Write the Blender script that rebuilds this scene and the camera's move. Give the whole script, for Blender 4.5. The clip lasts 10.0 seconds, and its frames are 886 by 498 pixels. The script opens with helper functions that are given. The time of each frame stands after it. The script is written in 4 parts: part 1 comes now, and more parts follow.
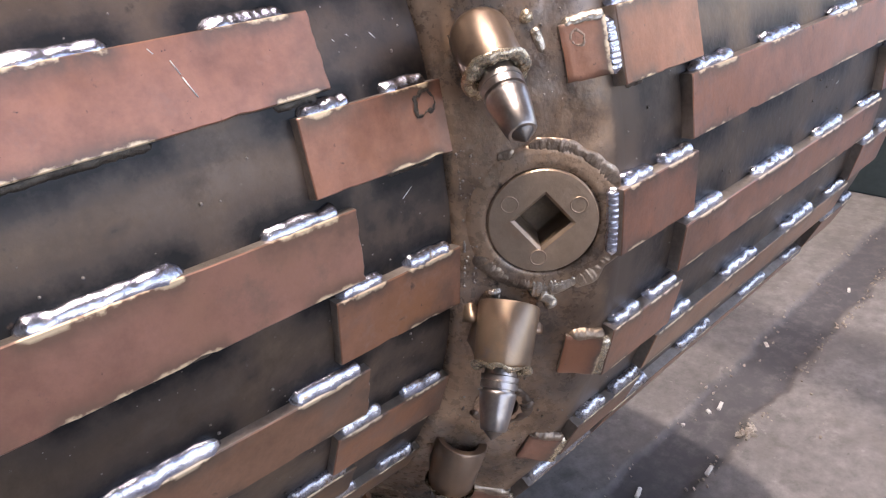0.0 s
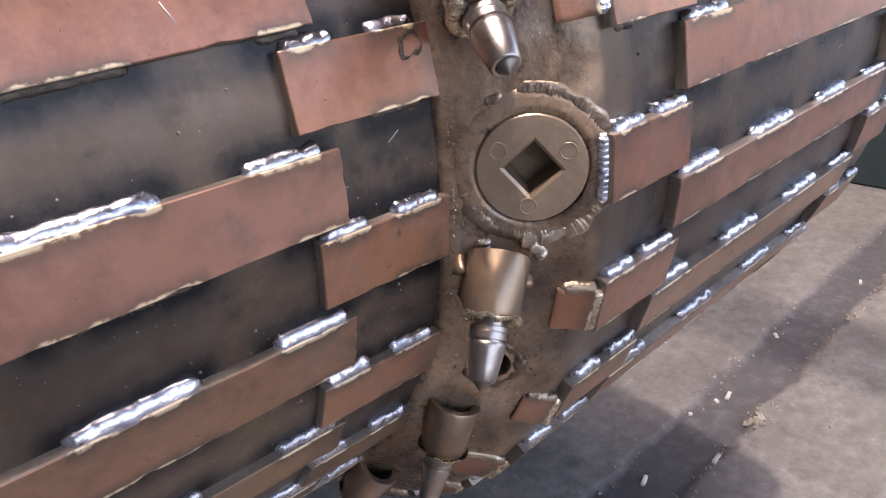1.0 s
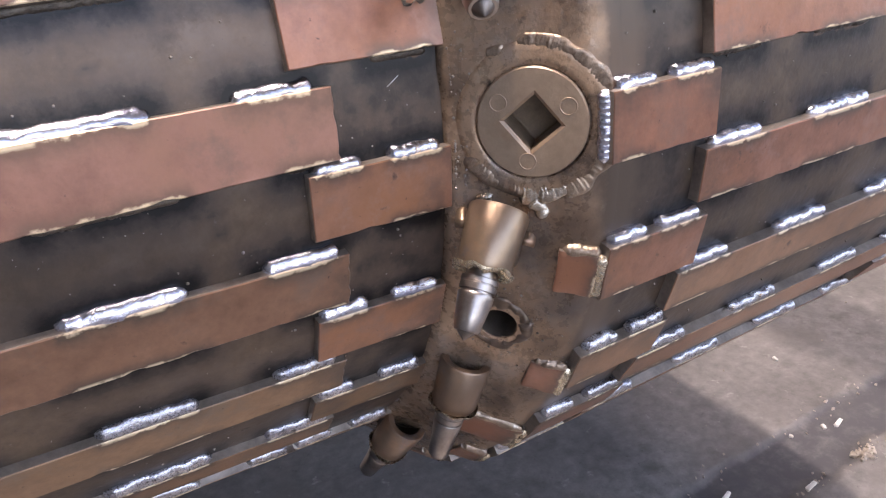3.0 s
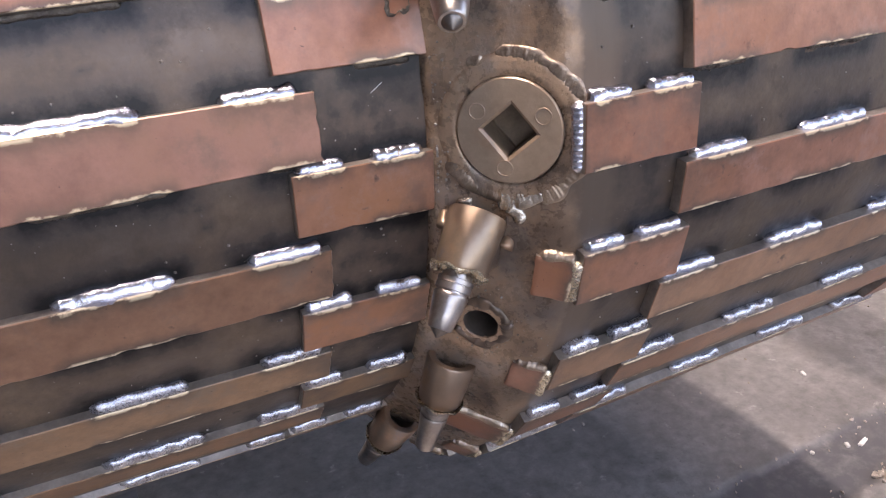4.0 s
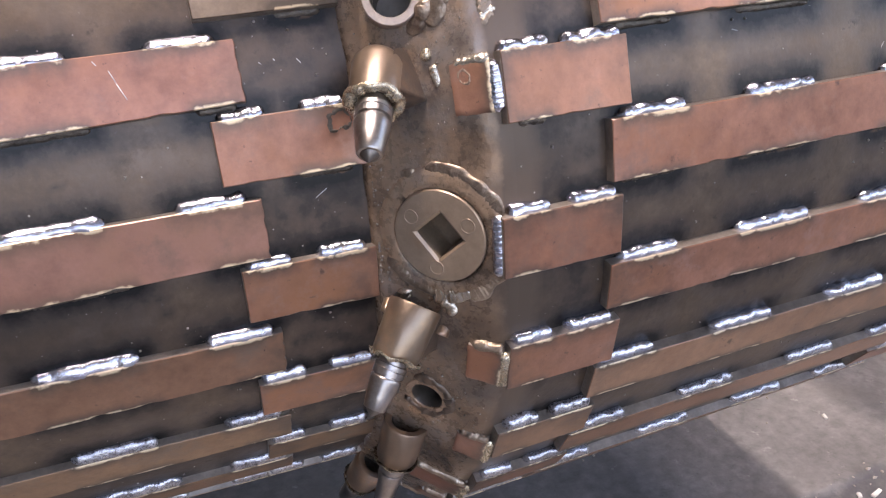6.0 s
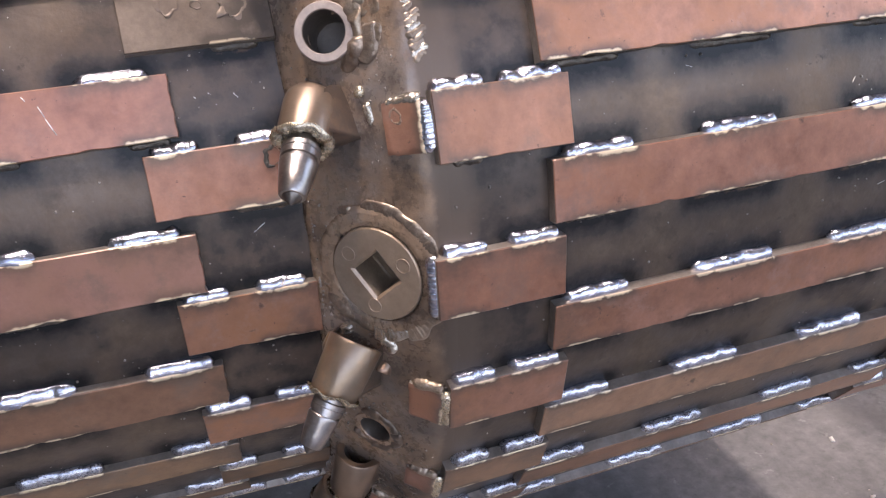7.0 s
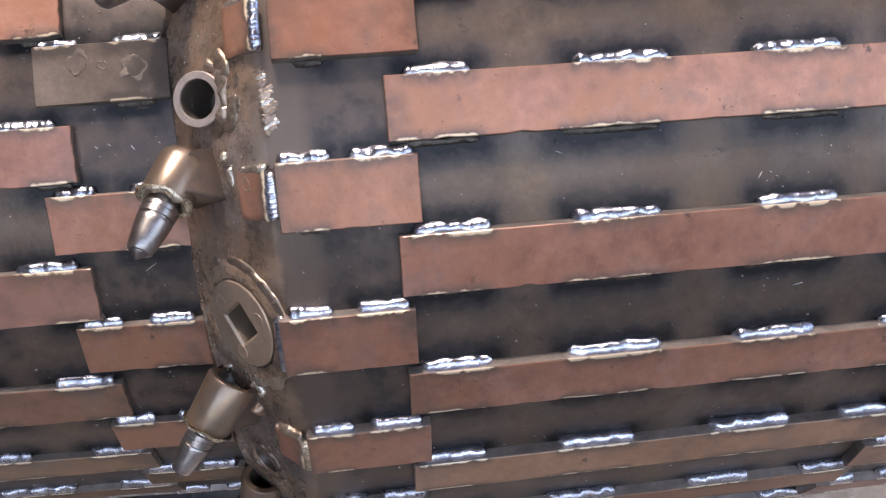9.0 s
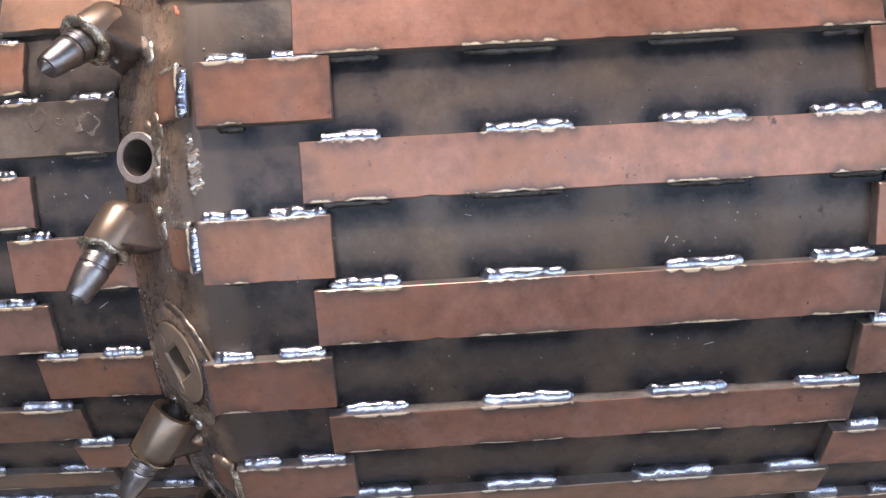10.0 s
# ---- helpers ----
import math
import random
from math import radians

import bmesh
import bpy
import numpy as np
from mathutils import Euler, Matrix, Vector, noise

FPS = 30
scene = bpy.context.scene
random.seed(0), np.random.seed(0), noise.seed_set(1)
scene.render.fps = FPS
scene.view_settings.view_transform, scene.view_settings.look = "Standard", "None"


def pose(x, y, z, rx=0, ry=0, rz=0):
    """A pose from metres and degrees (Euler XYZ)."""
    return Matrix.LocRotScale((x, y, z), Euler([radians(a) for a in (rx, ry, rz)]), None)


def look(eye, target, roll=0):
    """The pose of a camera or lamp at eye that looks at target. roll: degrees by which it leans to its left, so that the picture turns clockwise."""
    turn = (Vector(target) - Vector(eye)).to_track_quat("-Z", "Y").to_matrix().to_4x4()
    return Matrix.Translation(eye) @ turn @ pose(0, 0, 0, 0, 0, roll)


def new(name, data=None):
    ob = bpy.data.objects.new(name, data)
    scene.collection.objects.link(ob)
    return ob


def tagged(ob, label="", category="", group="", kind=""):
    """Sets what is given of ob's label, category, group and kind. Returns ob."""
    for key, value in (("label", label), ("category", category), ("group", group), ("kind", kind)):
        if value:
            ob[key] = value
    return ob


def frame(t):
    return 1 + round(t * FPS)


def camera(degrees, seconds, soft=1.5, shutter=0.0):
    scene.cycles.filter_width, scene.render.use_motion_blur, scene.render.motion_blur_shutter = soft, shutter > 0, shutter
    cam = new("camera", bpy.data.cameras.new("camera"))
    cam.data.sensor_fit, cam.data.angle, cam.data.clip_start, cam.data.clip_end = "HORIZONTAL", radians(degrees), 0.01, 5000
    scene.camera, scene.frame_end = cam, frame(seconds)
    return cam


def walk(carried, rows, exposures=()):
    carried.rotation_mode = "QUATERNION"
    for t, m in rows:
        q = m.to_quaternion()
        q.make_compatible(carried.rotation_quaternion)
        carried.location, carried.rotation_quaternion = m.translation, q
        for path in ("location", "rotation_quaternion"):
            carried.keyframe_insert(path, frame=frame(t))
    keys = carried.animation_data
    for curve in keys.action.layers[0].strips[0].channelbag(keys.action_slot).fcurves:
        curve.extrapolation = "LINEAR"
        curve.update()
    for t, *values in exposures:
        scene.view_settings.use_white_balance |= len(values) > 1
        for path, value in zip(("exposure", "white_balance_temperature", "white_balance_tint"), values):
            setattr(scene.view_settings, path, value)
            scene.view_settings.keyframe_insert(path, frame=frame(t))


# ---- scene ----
cam = camera(61.53, 10.0, soft=1.2)
# seconds, eye, yaw, pitch, roll
ROWS = [
    (0.0, 0.1252, -1.0988, 1.5363, -44.30, -25.26, -4.01),
    (0.5, 0.1246, -1.1097, 1.5097, -44.24, -25.04, -4.31),
    (1.0, 0.1280, -1.1244, 1.4804, -43.28, -24.79, -4.42),
    (1.5, 0.1418, -1.1405, 1.4478, -39.77, -24.37, -5.18),
    (2.0, 0.1582, -1.1633, 1.4245, -36.47, -24.07, -5.28),
    (2.5, 0.1830, -1.2028, 1.4269, -33.60, -23.89, -4.80),
    (4.0, 0.2683, -1.3034, 1.4395, -27.03, -23.80, -3.68),
    (4.5, 0.2667, -1.3245, 1.4692, -25.30, -23.60, -3.39),
    (5.0, 0.3003, -1.3554, 1.4981, -23.86, -23.75, -3.37),
    (5.5, 0.3485, -1.3870, 1.5370, -22.30, -23.86, -3.58),
    (7.0, 0.5034, -1.3979, 1.5937, -18.60, -24.27, -3.56),
    (7.5, 0.5837, -1.4112, 1.6199, -15.33, -24.40, -3.42),
    (8.0, 0.6599, -1.4189, 1.6397, -12.34, -24.57, -3.03),
    (8.5, 0.7368, -1.4321, 1.6540, -9.39, -24.67, -2.51),
    (9.0, 0.8092, -1.4643, 1.6646, -6.81, -24.20, -2.36),
    (9.5, 0.8692, -1.4794, 1.6979, -4.65, -24.58, -2.34),
    (10.0, 0.9644, -1.4995, 1.7365, -2.53, -24.03, -2.51),
]
EV = 0.42
walk(cam, [(t, pose(x, y, z, 90 + pitch, 0, yaw) @ pose(0, 0, 0, 0, 0, roll)) for t, x, y, z, yaw, pitch, roll in ROWS],
     exposures=[(0.0, EV - 0.02, 7010, 20), (2.5, EV + 0.20, 7130, 21), (4.0, EV + 0.24, 7080, 21), (5.5, EV + 0.14, 6970, 20), (7.5, EV - 0.02, 6730, 19), (9.0, EV - 0.12, 6600, 17), (10.0, EV - 0.24, 6480, 16)])

# ---- light: added roof opening over the tool, high sun, sky ----
TO_SUN = Vector((-0.12, -0.12, 1.0)).normalized()
world = bpy.data.worlds.new("sky")
scene.world = world
world.use_nodes = True
wn = world.node_tree.nodes
sky = wn.new("ShaderNodeTexSky")
sky.sky_type = "NISHITA"
sky.sun_disc = False
sky.sun_elevation = math.asin(TO_SUN.z)
sky.sun_rotation = math.atan2(TO_SUN.x, TO_SUN.y)
sky.air_density, sky.dust_density = 1.0, 3.0
world.node_tree.links.new(sky.outputs["Color"], wn["Background"].inputs["Color"])
wn["Background"].inputs["Strength"].default_value = 0.62
sun = new("sun", bpy.data.lights.new("sun", "SUN"))
sun.data.energy, sun.data.angle, sun.data.color = 2.05, radians(1.6), (1.0, 0.95, 0.89)
sun.matrix_world = look(TO_SUN * 20, (0, 0, 0))

# ---- materials ----


def material(name, dark, light, scale=8.0, rough=(0.35, 0.55), metal=0.0, bump=0.15, bump_scale=120.0, heat=None, tint=0.25, stretch=(1, 1, 1), hue=0.006, patches=(), tan=None, ragged_by=1.0, vary=(0.86, 1.12)):
    """Two scales of mottling, fine relief; heat: colours of welding heat and painted shade, from weak to strong."""
    m = bpy.data.materials.new(name)
    m.use_nodes = True
    n, li = m.node_tree.nodes, m.node_tree.links
    bsdf = n["Principled BSDF"]
    co = n.new("ShaderNodeTexCoord")
    mp = n.new("ShaderNodeMapping")
    mp.inputs["Scale"].default_value = stretch
    li.new(co.outputs["Object"], mp.inputs["Vector"])

    def noise_of(s, detail=6.0, rough_=0.6):
        t = n.new("ShaderNodeTexNoise")
        t.inputs["Scale"].default_value, t.inputs["Detail"].default_value, t.inputs["Roughness"].default_value = s, detail, rough_
        li.new(mp.outputs["Vector"], t.inputs["Vector"])
        return t.outputs["Fac"]

    def ramp(fac, stops):
        r = n.new("ShaderNodeValToRGB")
        while len(r.color_ramp.elements) < len(stops):
            r.color_ramp.elements.new(0.5)
        for e, (p, c) in zip(r.color_ramp.elements, stops):
            e.position, e.color = p, (*c, 1)
        li.new(fac, r.inputs["Fac"])
        return r.outputs["Color"]

    def mix(fac, a, b, mode="MIX"):
        x = n.new("ShaderNodeMix")
        x.data_type, x.blend_type = "RGBA", mode
        for sock, v in ((x.inputs[0], fac), (x.inputs[6], a), (x.inputs[7], b)):
            if isinstance(v, (int, float)):
                sock.default_value = v
            elif isinstance(v, tuple):
                sock.default_value = (*v, 1)
            else:
                li.new(v, sock)
        return x.outputs[2]

    def number(op, a, b):
        x = n.new("ShaderNodeMath")
        x.operation, x.use_clamp = op, True
        for sock, v in ((x.inputs[0], a), (x.inputs[1], b)):
            if isinstance(v, (int, float)):
                sock.default_value = v
            else:
                li.new(v, sock)
        return x.outputs[0]

    coarse, fine = noise_of(scale), noise_of(scale * 9, 8.0, 0.7)
    col = mix(ramp(coarse, [(0.32, (0, 0, 0)), (0.68, (1, 1, 1))]), dark, light)
    col = mix(tint, col, ramp(fine, [(0.3, (0.25, 0.25, 0.25)), (0.7, (0.85, 0.85, 0.85))]), "OVERLAY")
    for p_scale, lo, hi, c in patches:
        r = n.new("ShaderNodeMapRange")
        r.inputs["From Min"].default_value, r.inputs["From Max"].default_value = lo, hi
        li.new(noise_of(p_scale, 7.0, 0.68), r.inputs["Value"])
        col = mix(r.outputs["Result"], col, c)
    rnd = n.new("ShaderNodeObjectInfo")
    hsv = n.new("ShaderNodeHueSaturation")
    rr = n.new("ShaderNodeMapRange")
    rr.inputs["To Min"].default_value, rr.inputs["To Max"].default_value = vary
    li.new(rnd.outputs["Random"], rr.inputs["Value"])
    li.new(rr.outputs["Result"], hsv.inputs["Value"])
    li.new(col, hsv.inputs["Color"])
    hh = n.new("ShaderNodeMapRange")
    hh.inputs["To Min"].default_value, hh.inputs["To Max"].default_value = 0.5 - hue * 0.3, 0.5 + hue
    scatter = n.new("ShaderNodeMath")
    scatter.operation = "FRACT"
    times = n.new("ShaderNodeMath")
    times.operation = "MULTIPLY"
    times.inputs[1].default_value = 7.31
    li.new(rnd.outputs["Random"], times.inputs[0])
    li.new(times.outputs[0], scatter.inputs[0])
    li.new(scatter.outputs[0], hh.inputs["Value"])
    li.new(hh.outputs["Result"], hsv.inputs["Hue"])
    col = hsv.outputs["Color"]
    if tan:
        ta = n.new("ShaderNodeAttribute")
        ta.attribute_name = "tan"
        col = mix(number("MULTIPLY", ta.outputs["Fac"], number("ADD", ramp(noise_of(22.0, 7.0, 0.7), [(0.3, (0, 0, 0)), (0.7, (1, 1, 1))]), 0.3)), col, tan)
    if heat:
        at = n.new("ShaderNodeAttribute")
        at.attribute_name = "scorch_shade"
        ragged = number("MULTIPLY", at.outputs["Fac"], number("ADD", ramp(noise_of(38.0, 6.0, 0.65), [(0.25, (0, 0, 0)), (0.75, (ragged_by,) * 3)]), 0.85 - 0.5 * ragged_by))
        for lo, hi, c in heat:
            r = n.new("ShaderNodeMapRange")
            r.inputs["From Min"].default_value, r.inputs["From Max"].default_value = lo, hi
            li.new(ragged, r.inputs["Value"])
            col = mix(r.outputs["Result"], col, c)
    li.new(col, bsdf.inputs["Base Color"])
    rg = n.new("ShaderNodeMapRange")
    rg.inputs["To Min"].default_value, rg.inputs["To Max"].default_value = rough
    li.new(fine, rg.inputs["Value"])
    bsdf.inputs["Metallic"].default_value = metal
    b = n.new("ShaderNodeBump")
    b.inputs["Strength"].default_value, b.inputs["Distance"].default_value = bump, 0.002
    li.new(noise_of(bump_scale, 5.0), b.inputs["Height"])
    gloss = rg.outputs["Result"]
    if tan:
        eased = n.new("ShaderNodeMapRange")
        eased.inputs["To Min"].default_value, eased.inputs["To Max"].default_value = bump, bump * 0.15
        li.new(ta.outputs["Fac"], eased.inputs["Value"])
        li.new(eased.outputs["Result"], b.inputs["Strength"])
        worn = n.new("ShaderNodeMix")
        li.new(number("MULTIPLY", ta.outputs["Fac"], 1.0), worn.inputs[0])
        li.new(gloss, worn.inputs[2])
        worn.inputs[3].default_value = 0.40
        gloss = worn.outputs[0]
    li.new(gloss, bsdf.inputs["Roughness"])
    li.new(b.outputs["Normal"], bsdf.inputs["Normal"])
    return m


BAR = material("mill_scale_bar", (0.235, 0.106, 0.064), (0.400, 0.196, 0.130), 5.0, (0.22, 0.42), 0.25, 0.14, 160, tint=0.42, hue=0.011, vary=(0.84, 1.04),
               patches=[(4.0, 0.50, 0.68, (0.36, 0.158, 0.080)), (10.0, 0.56, 0.72, (0.245, 0.150, 0.118)), (7.0, 0.58, 0.70, (0.385, 0.222, 0.172)),
                        (34.0, 0.64, 0.71, (0.13, 0.076, 0.054)), (140.0, 0.66, 0.71, (0.08, 0.05, 0.04))],
               heat=[(0.16, 0.60, (0.140, 0.088, 0.064)), (0.62, 0.78, (0.70, 0.55, 0.37))])
# shaded BAR for low rows, with the floor's brown reflection in its colour
SHADEBAR = material("shaded_scale_bar", (0.210, 0.108, 0.062), (0.350, 0.192, 0.118), 6.0, (0.22, 0.42), 0.25, 0.14, 160, tint=0.35, hue=0.012,
                    patches=[(4.0, 0.52, 0.70, (0.30, 0.150, 0.085)), (10.0, 0.54, 0.70, (0.225, 0.150, 0.108)), (34.0, 0.64, 0.71, (0.12, 0.074, 0.050)), (140.0, 0.66, 0.71, (0.08, 0.05, 0.04))],
                    heat=[(0.16, 0.60, (0.125, 0.084, 0.060)), (0.62, 0.78, (0.70, 0.56, 0.38))])
PINKBAR = material("pinkish_scale_bar", (0.305, 0.147, 0.105), (0.415, 0.216, 0.162), 4.0, (0.24, 0.42), 0.25, 0.12, 160, tint=0.35, hue=0.004,
                   patches=[(5.0, 0.50, 0.66, (0.375, 0.190, 0.128)), (9.0, 0.58, 0.72, (0.32, 0.165, 0.110)), (12.0, 0.58, 0.70, (0.25, 0.150, 0.112)), (22.0, 0.68, 0.75, (0.20, 0.11, 0.085)), (150.0, 0.67, 0.72, (0.09, 0.055, 0.045))],
                   heat=[(0.12, 0.50, (0.20, 0.115, 0.080)), (0.62, 0.78, (0.74, 0.58, 0.38))])
REDBAR = material("red_scale_bar", (0.205, 0.088, 0.052), (0.345, 0.158, 0.100), 5.0, (0.24, 0.42), 0.25, 0.14, 160, tint=0.4, hue=0.004, vary=(0.9, 1.05),
                  patches=[(6.0, 0.52, 0.68, (0.29, 0.125, 0.070)), (10.0, 0.56, 0.72, (0.215, 0.125, 0.092)), (34.0, 0.64, 0.71, (0.12, 0.070, 0.050)), (140.0, 0.66, 0.71, (0.08, 0.05, 0.04))],
                  heat=[(0.16, 0.60, (0.130, 0.082, 0.060)), (0.62, 0.78, (0.70, 0.55, 0.37))])
SCORCHED = material("scorched_bar", (0.105, 0.074, 0.053), (0.185, 0.138, 0.104), 9.0, (0.3, 0.5), 0.3, 0.2, 120, tint=0.4,
                    heat=[(0.08, 0.40, (0.075, 0.056, 0.042)), (0.66, 0.80, (0.45, 0.35, 0.24))])
CUT = material("cut_edge_steel", (0.16, 0.13, 0.11), (0.32, 0.27, 0.23), 20.0, (0.3, 0.5), 0.5, 0.4, 220)
SHELL = material("rolled_shell", (0.086, 0.060, 0.042), (0.156, 0.106, 0.072), 4.0, (0.32, 0.50), 0.36, 0.35, 70, tint=0.5, vary=(1.0, 1.0),
                 patches=[(5.0, 0.50, 0.68, (0.142, 0.110, 0.091)), (3.0, 0.56, 0.70, (0.132, 0.084, 0.053)), (13.0, 0.56, 0.70, (0.066, 0.048, 0.037)), (40.0, 0.62, 0.72, (0.050, 0.036, 0.028)),
                          (60.0, 0.66, 0.73, (0.20, 0.165, 0.14)), (140.0, 0.69, 0.73, (0.26, 0.22, 0.19))],
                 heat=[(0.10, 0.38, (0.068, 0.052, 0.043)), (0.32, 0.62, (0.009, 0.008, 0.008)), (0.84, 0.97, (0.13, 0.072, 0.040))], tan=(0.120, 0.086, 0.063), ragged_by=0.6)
FLANK = material("flank_steel", (0.215, 0.136, 0.088), (0.405, 0.272, 0.182), 9.0, (0.18, 0.38), 0.36, 0.85, 42, tint=0.35, vary=(1.0, 1.0),
                 patches=[(5.0, 0.50, 0.64, (0.270, 0.228, 0.202)), (8.0, 0.56, 0.68, (0.105, 0.074, 0.055)), (10.0, 0.61, 0.70, (0.360, 0.178, 0.095)), (28.0, 0.60, 0.68, (0.44, 0.33, 0.24)),
                          (45.0, 0.62, 0.70, (0.060, 0.045, 0.036)), (120.0, 0.68, 0.72, (0.50, 0.42, 0.34)), (150.0, 0.68, 0.72, (0.04, 0.03, 0.025))],
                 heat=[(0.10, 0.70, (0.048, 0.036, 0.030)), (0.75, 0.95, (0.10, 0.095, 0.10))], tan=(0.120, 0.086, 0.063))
PLUG = material("plug_steel", (0.31, 0.218, 0.150), (0.43, 0.315, 0.228), 9.0, (0.24, 0.38), 0.45, 0.16, 240, tint=0.25, patches=[(12.0, 0.56, 0.72, (0.34, 0.205, 0.13))])
HOLDER = material("holder_steel", (0.22, 0.155, 0.110), (0.38, 0.28, 0.205), 9.0, (0.27, 0.40), 0.75, 0.16, 120, tint=0.1,
                  patches=[(10.0, 0.52, 0.68, (0.46, 0.27, 0.165)), (12.0, 0.54, 0.70, (0.19, 0.19, 0.21)), (8.0, 0.60, 0.72, (0.13, 0.095, 0.072))])
RIM = material("sawn_pipe", (0.31, 0.250, 0.215), (0.50, 0.415, 0.360), 14.0, (0.34, 0.5), 0.5, 0.3, 160, tint=0.3, patches=[(20.0, 0.58, 0.70, (0.20, 0.13, 0.09))])
BITSTEEL = material("turned_steel", (0.26, 0.232, 0.215), (0.44, 0.40, 0.372), 30.0, (0.25, 0.40), 1.0, 0.08, 300, tint=0.25)
CARBIDE = material("carbide", (0.14, 0.12, 0.105), (0.24, 0.21, 0.19), 60.0, (0.3, 0.42), 0.9, 0.15, 400)
WELD = material("bright_weld", (0.42, 0.43, 0.53), (0.82, 0.83, 0.89), 60.0, (0.11, 0.26), 1.0, 0.35, 260, tint=0.45,
                patches=[(110.0, 0.58, 0.67, (0.20, 0.19, 0.21)), (48.0, 0.64, 0.71, (0.60, 0.42, 0.24)), (35.0, 0.60, 0.70, (0.62, 0.64, 0.80))])
# darker copy of WELD for the low rows, their weaker light put in colour
SHADEWELD = material("shaded_weld", (0.30, 0.295, 0.33), (0.60, 0.595, 0.63), 50.0, (0.20, 0.36), 0.95, 0.4, 240, tint=0.45, patches=[(90.0, 0.58, 0.67, (0.14, 0.13, 0.13)), (40.0, 0.60, 0.70, (0.34, 0.25, 0.17))])
WELDTAN = material("tan_weld", (0.30, 0.25, 0.20), (0.74, 0.66, 0.56), 60.0, (0.14, 0.30), 0.85, 0.5, 240, tint=0.4)
WELDBROWN = material("brown_weld", (0.16, 0.115, 0.085), (0.40, 0.31, 0.235), 45.0, (0.22, 0.40), 0.7, 0.5, 200, tint=0.4, patches=[(40.0, 0.60, 0.68, (0.75, 0.68, 0.58))])
WELDDULL = material("sooted_weld", (0.065, 0.055, 0.048), (0.16, 0.135, 0.11), 50.0, (0.28, 0.5), 0.75, 0.9, 240, tint=0.4)
WELDSTRAW = material("straw_weld", (0.34, 0.26, 0.17), (0.66, 0.57, 0.44), 40.0, (0.18, 0.36), 0.8, 0.3, 240, tint=0.3)
SPATTER = material("weld_spatter", (0.10, 0.08, 0.065), (0.55, 0.50, 0.45), 30.0, (0.2, 0.4), 0.8, 0.2, 300)
# plug steel darkened with the shade inside the socket
SOCKET = material("shaded_socket", (0.165, 0.118, 0.08), (0.255, 0.188, 0.132), 40.0, (0.35, 0.55), 0.3, 0.3, 200)
# steel darkened with the shade inside bores and pockets
DARKHOLE = material("shaded_bore", (0.075, 0.06, 0.049), (0.14, 0.115, 0.095), 30.0, (0.3, 0.5), 0.5, 0.2, 200)
CONCRETE = material("worn_concrete", (0.110, 0.102, 0.098), (0.196, 0.182, 0.176), 2.2, (0.34, 0.64), 0.0, 0.5, 60, tint=0.65, tan=(0.085, 0.082, 0.088), patches=[(3.5, 0.52, 0.68, (0.150, 0.135, 0.126)), (7.0, 0.56, 0.70, (0.105, 0.096, 0.091)), (16.0, 0.62, 0.72, (0.29, 0.27, 0.26)), (45.0, 0.62, 0.70, (0.098, 0.089, 0.084))])
CHIP = material("pale_offcut", (0.6, 0.57, 0.52), (0.82, 0.8, 0.76), 60.0, (0.4, 0.6), 0.0, 0.2, 200)
RUBBLE = material("concrete_crumb", (0.20, 0.17, 0.14), (0.42, 0.37, 0.32), 40.0, (0.6, 0.85), 0.0, 0.5, 200)
SADDLE = material("saddle_steel", (0.085, 0.061, 0.046), (0.160, 0.118, 0.090), 8.0, (0.24, 0.40), 0.5, 0.2, 120, tint=0.2, patches=[(9.0, 0.54, 0.70, (0.26, 0.155, 0.10)), (11.0, 0.56, 0.70, (0.10, 0.098, 0.105))])
ORANGE = material("orange_chalk", (0.55, 0.14, 0.07), (0.70, 0.24, 0.13), 60.0, (0.5, 0.7), 0.0, 0.2, 200)
PAINT = material("plaster_wall", (0.46, 0.455, 0.44), (0.56, 0.555, 0.535), 1.2, (0.6, 0.8), 0.0, 0.3, 40)
TEAL = material("teal_paint", (0.035, 0.055, 0.06), (0.06, 0.085, 0.09), 4.0, (0.35, 0.55), 0.0, 0.2, 60)
GREY = material("stand_paint", (0.10, 0.10, 0.11), (0.17, 0.17, 0.18), 8.0, (0.4, 0.6), 0.1, 0.2, 80)

# ---- geometry helpers ----
AXIS = 1.2405  # height of the tool's axis


def at(s, r, deg):
    """A place on the tool: along its axis, out from it, and round it (0 faces -y, up is plus)."""
    a = radians(deg)
    return Vector((s, -r * math.cos(a), AXIS + r * math.sin(a)))


def out(deg):
    a = radians(deg)
    return Vector((0, -math.cos(a), math.sin(a)))


def up(deg):
    a = radians(deg)
    return Vector((0, math.sin(a), math.cos(a)))


def face_r(side, s):
    return 0.6296 + 0.040 * (s - 0.6063) if side == "L" else 0.75 + 0.009 * (s - 0.7136)


THICK = {"L": 0.011, "R": 0.015}


def part(name, bm, mat, parent, label="", smooth=True, crisp=0):
    me = bpy.data.meshes.new(name)
    bmesh.ops.recalc_face_normals(bm, faces=bm.faces)
    for f in bm.faces:
        f.smooth = smooth
    bm.to_mesh(me)
    bm.free()
    if crisp:
        me.set_sharp_from_angle(angle=radians(crisp))
    for m in mat if isinstance(mat, (list, tuple)) else [mat]:
        me.materials.append(m)
    ob = new(name, me)
    if parent is not None:
        ob.parent = parent
        ob.matrix_parent_inverse = parent.matrix_world.inverted()
    if label:
        tagged(ob, label)
    return ob


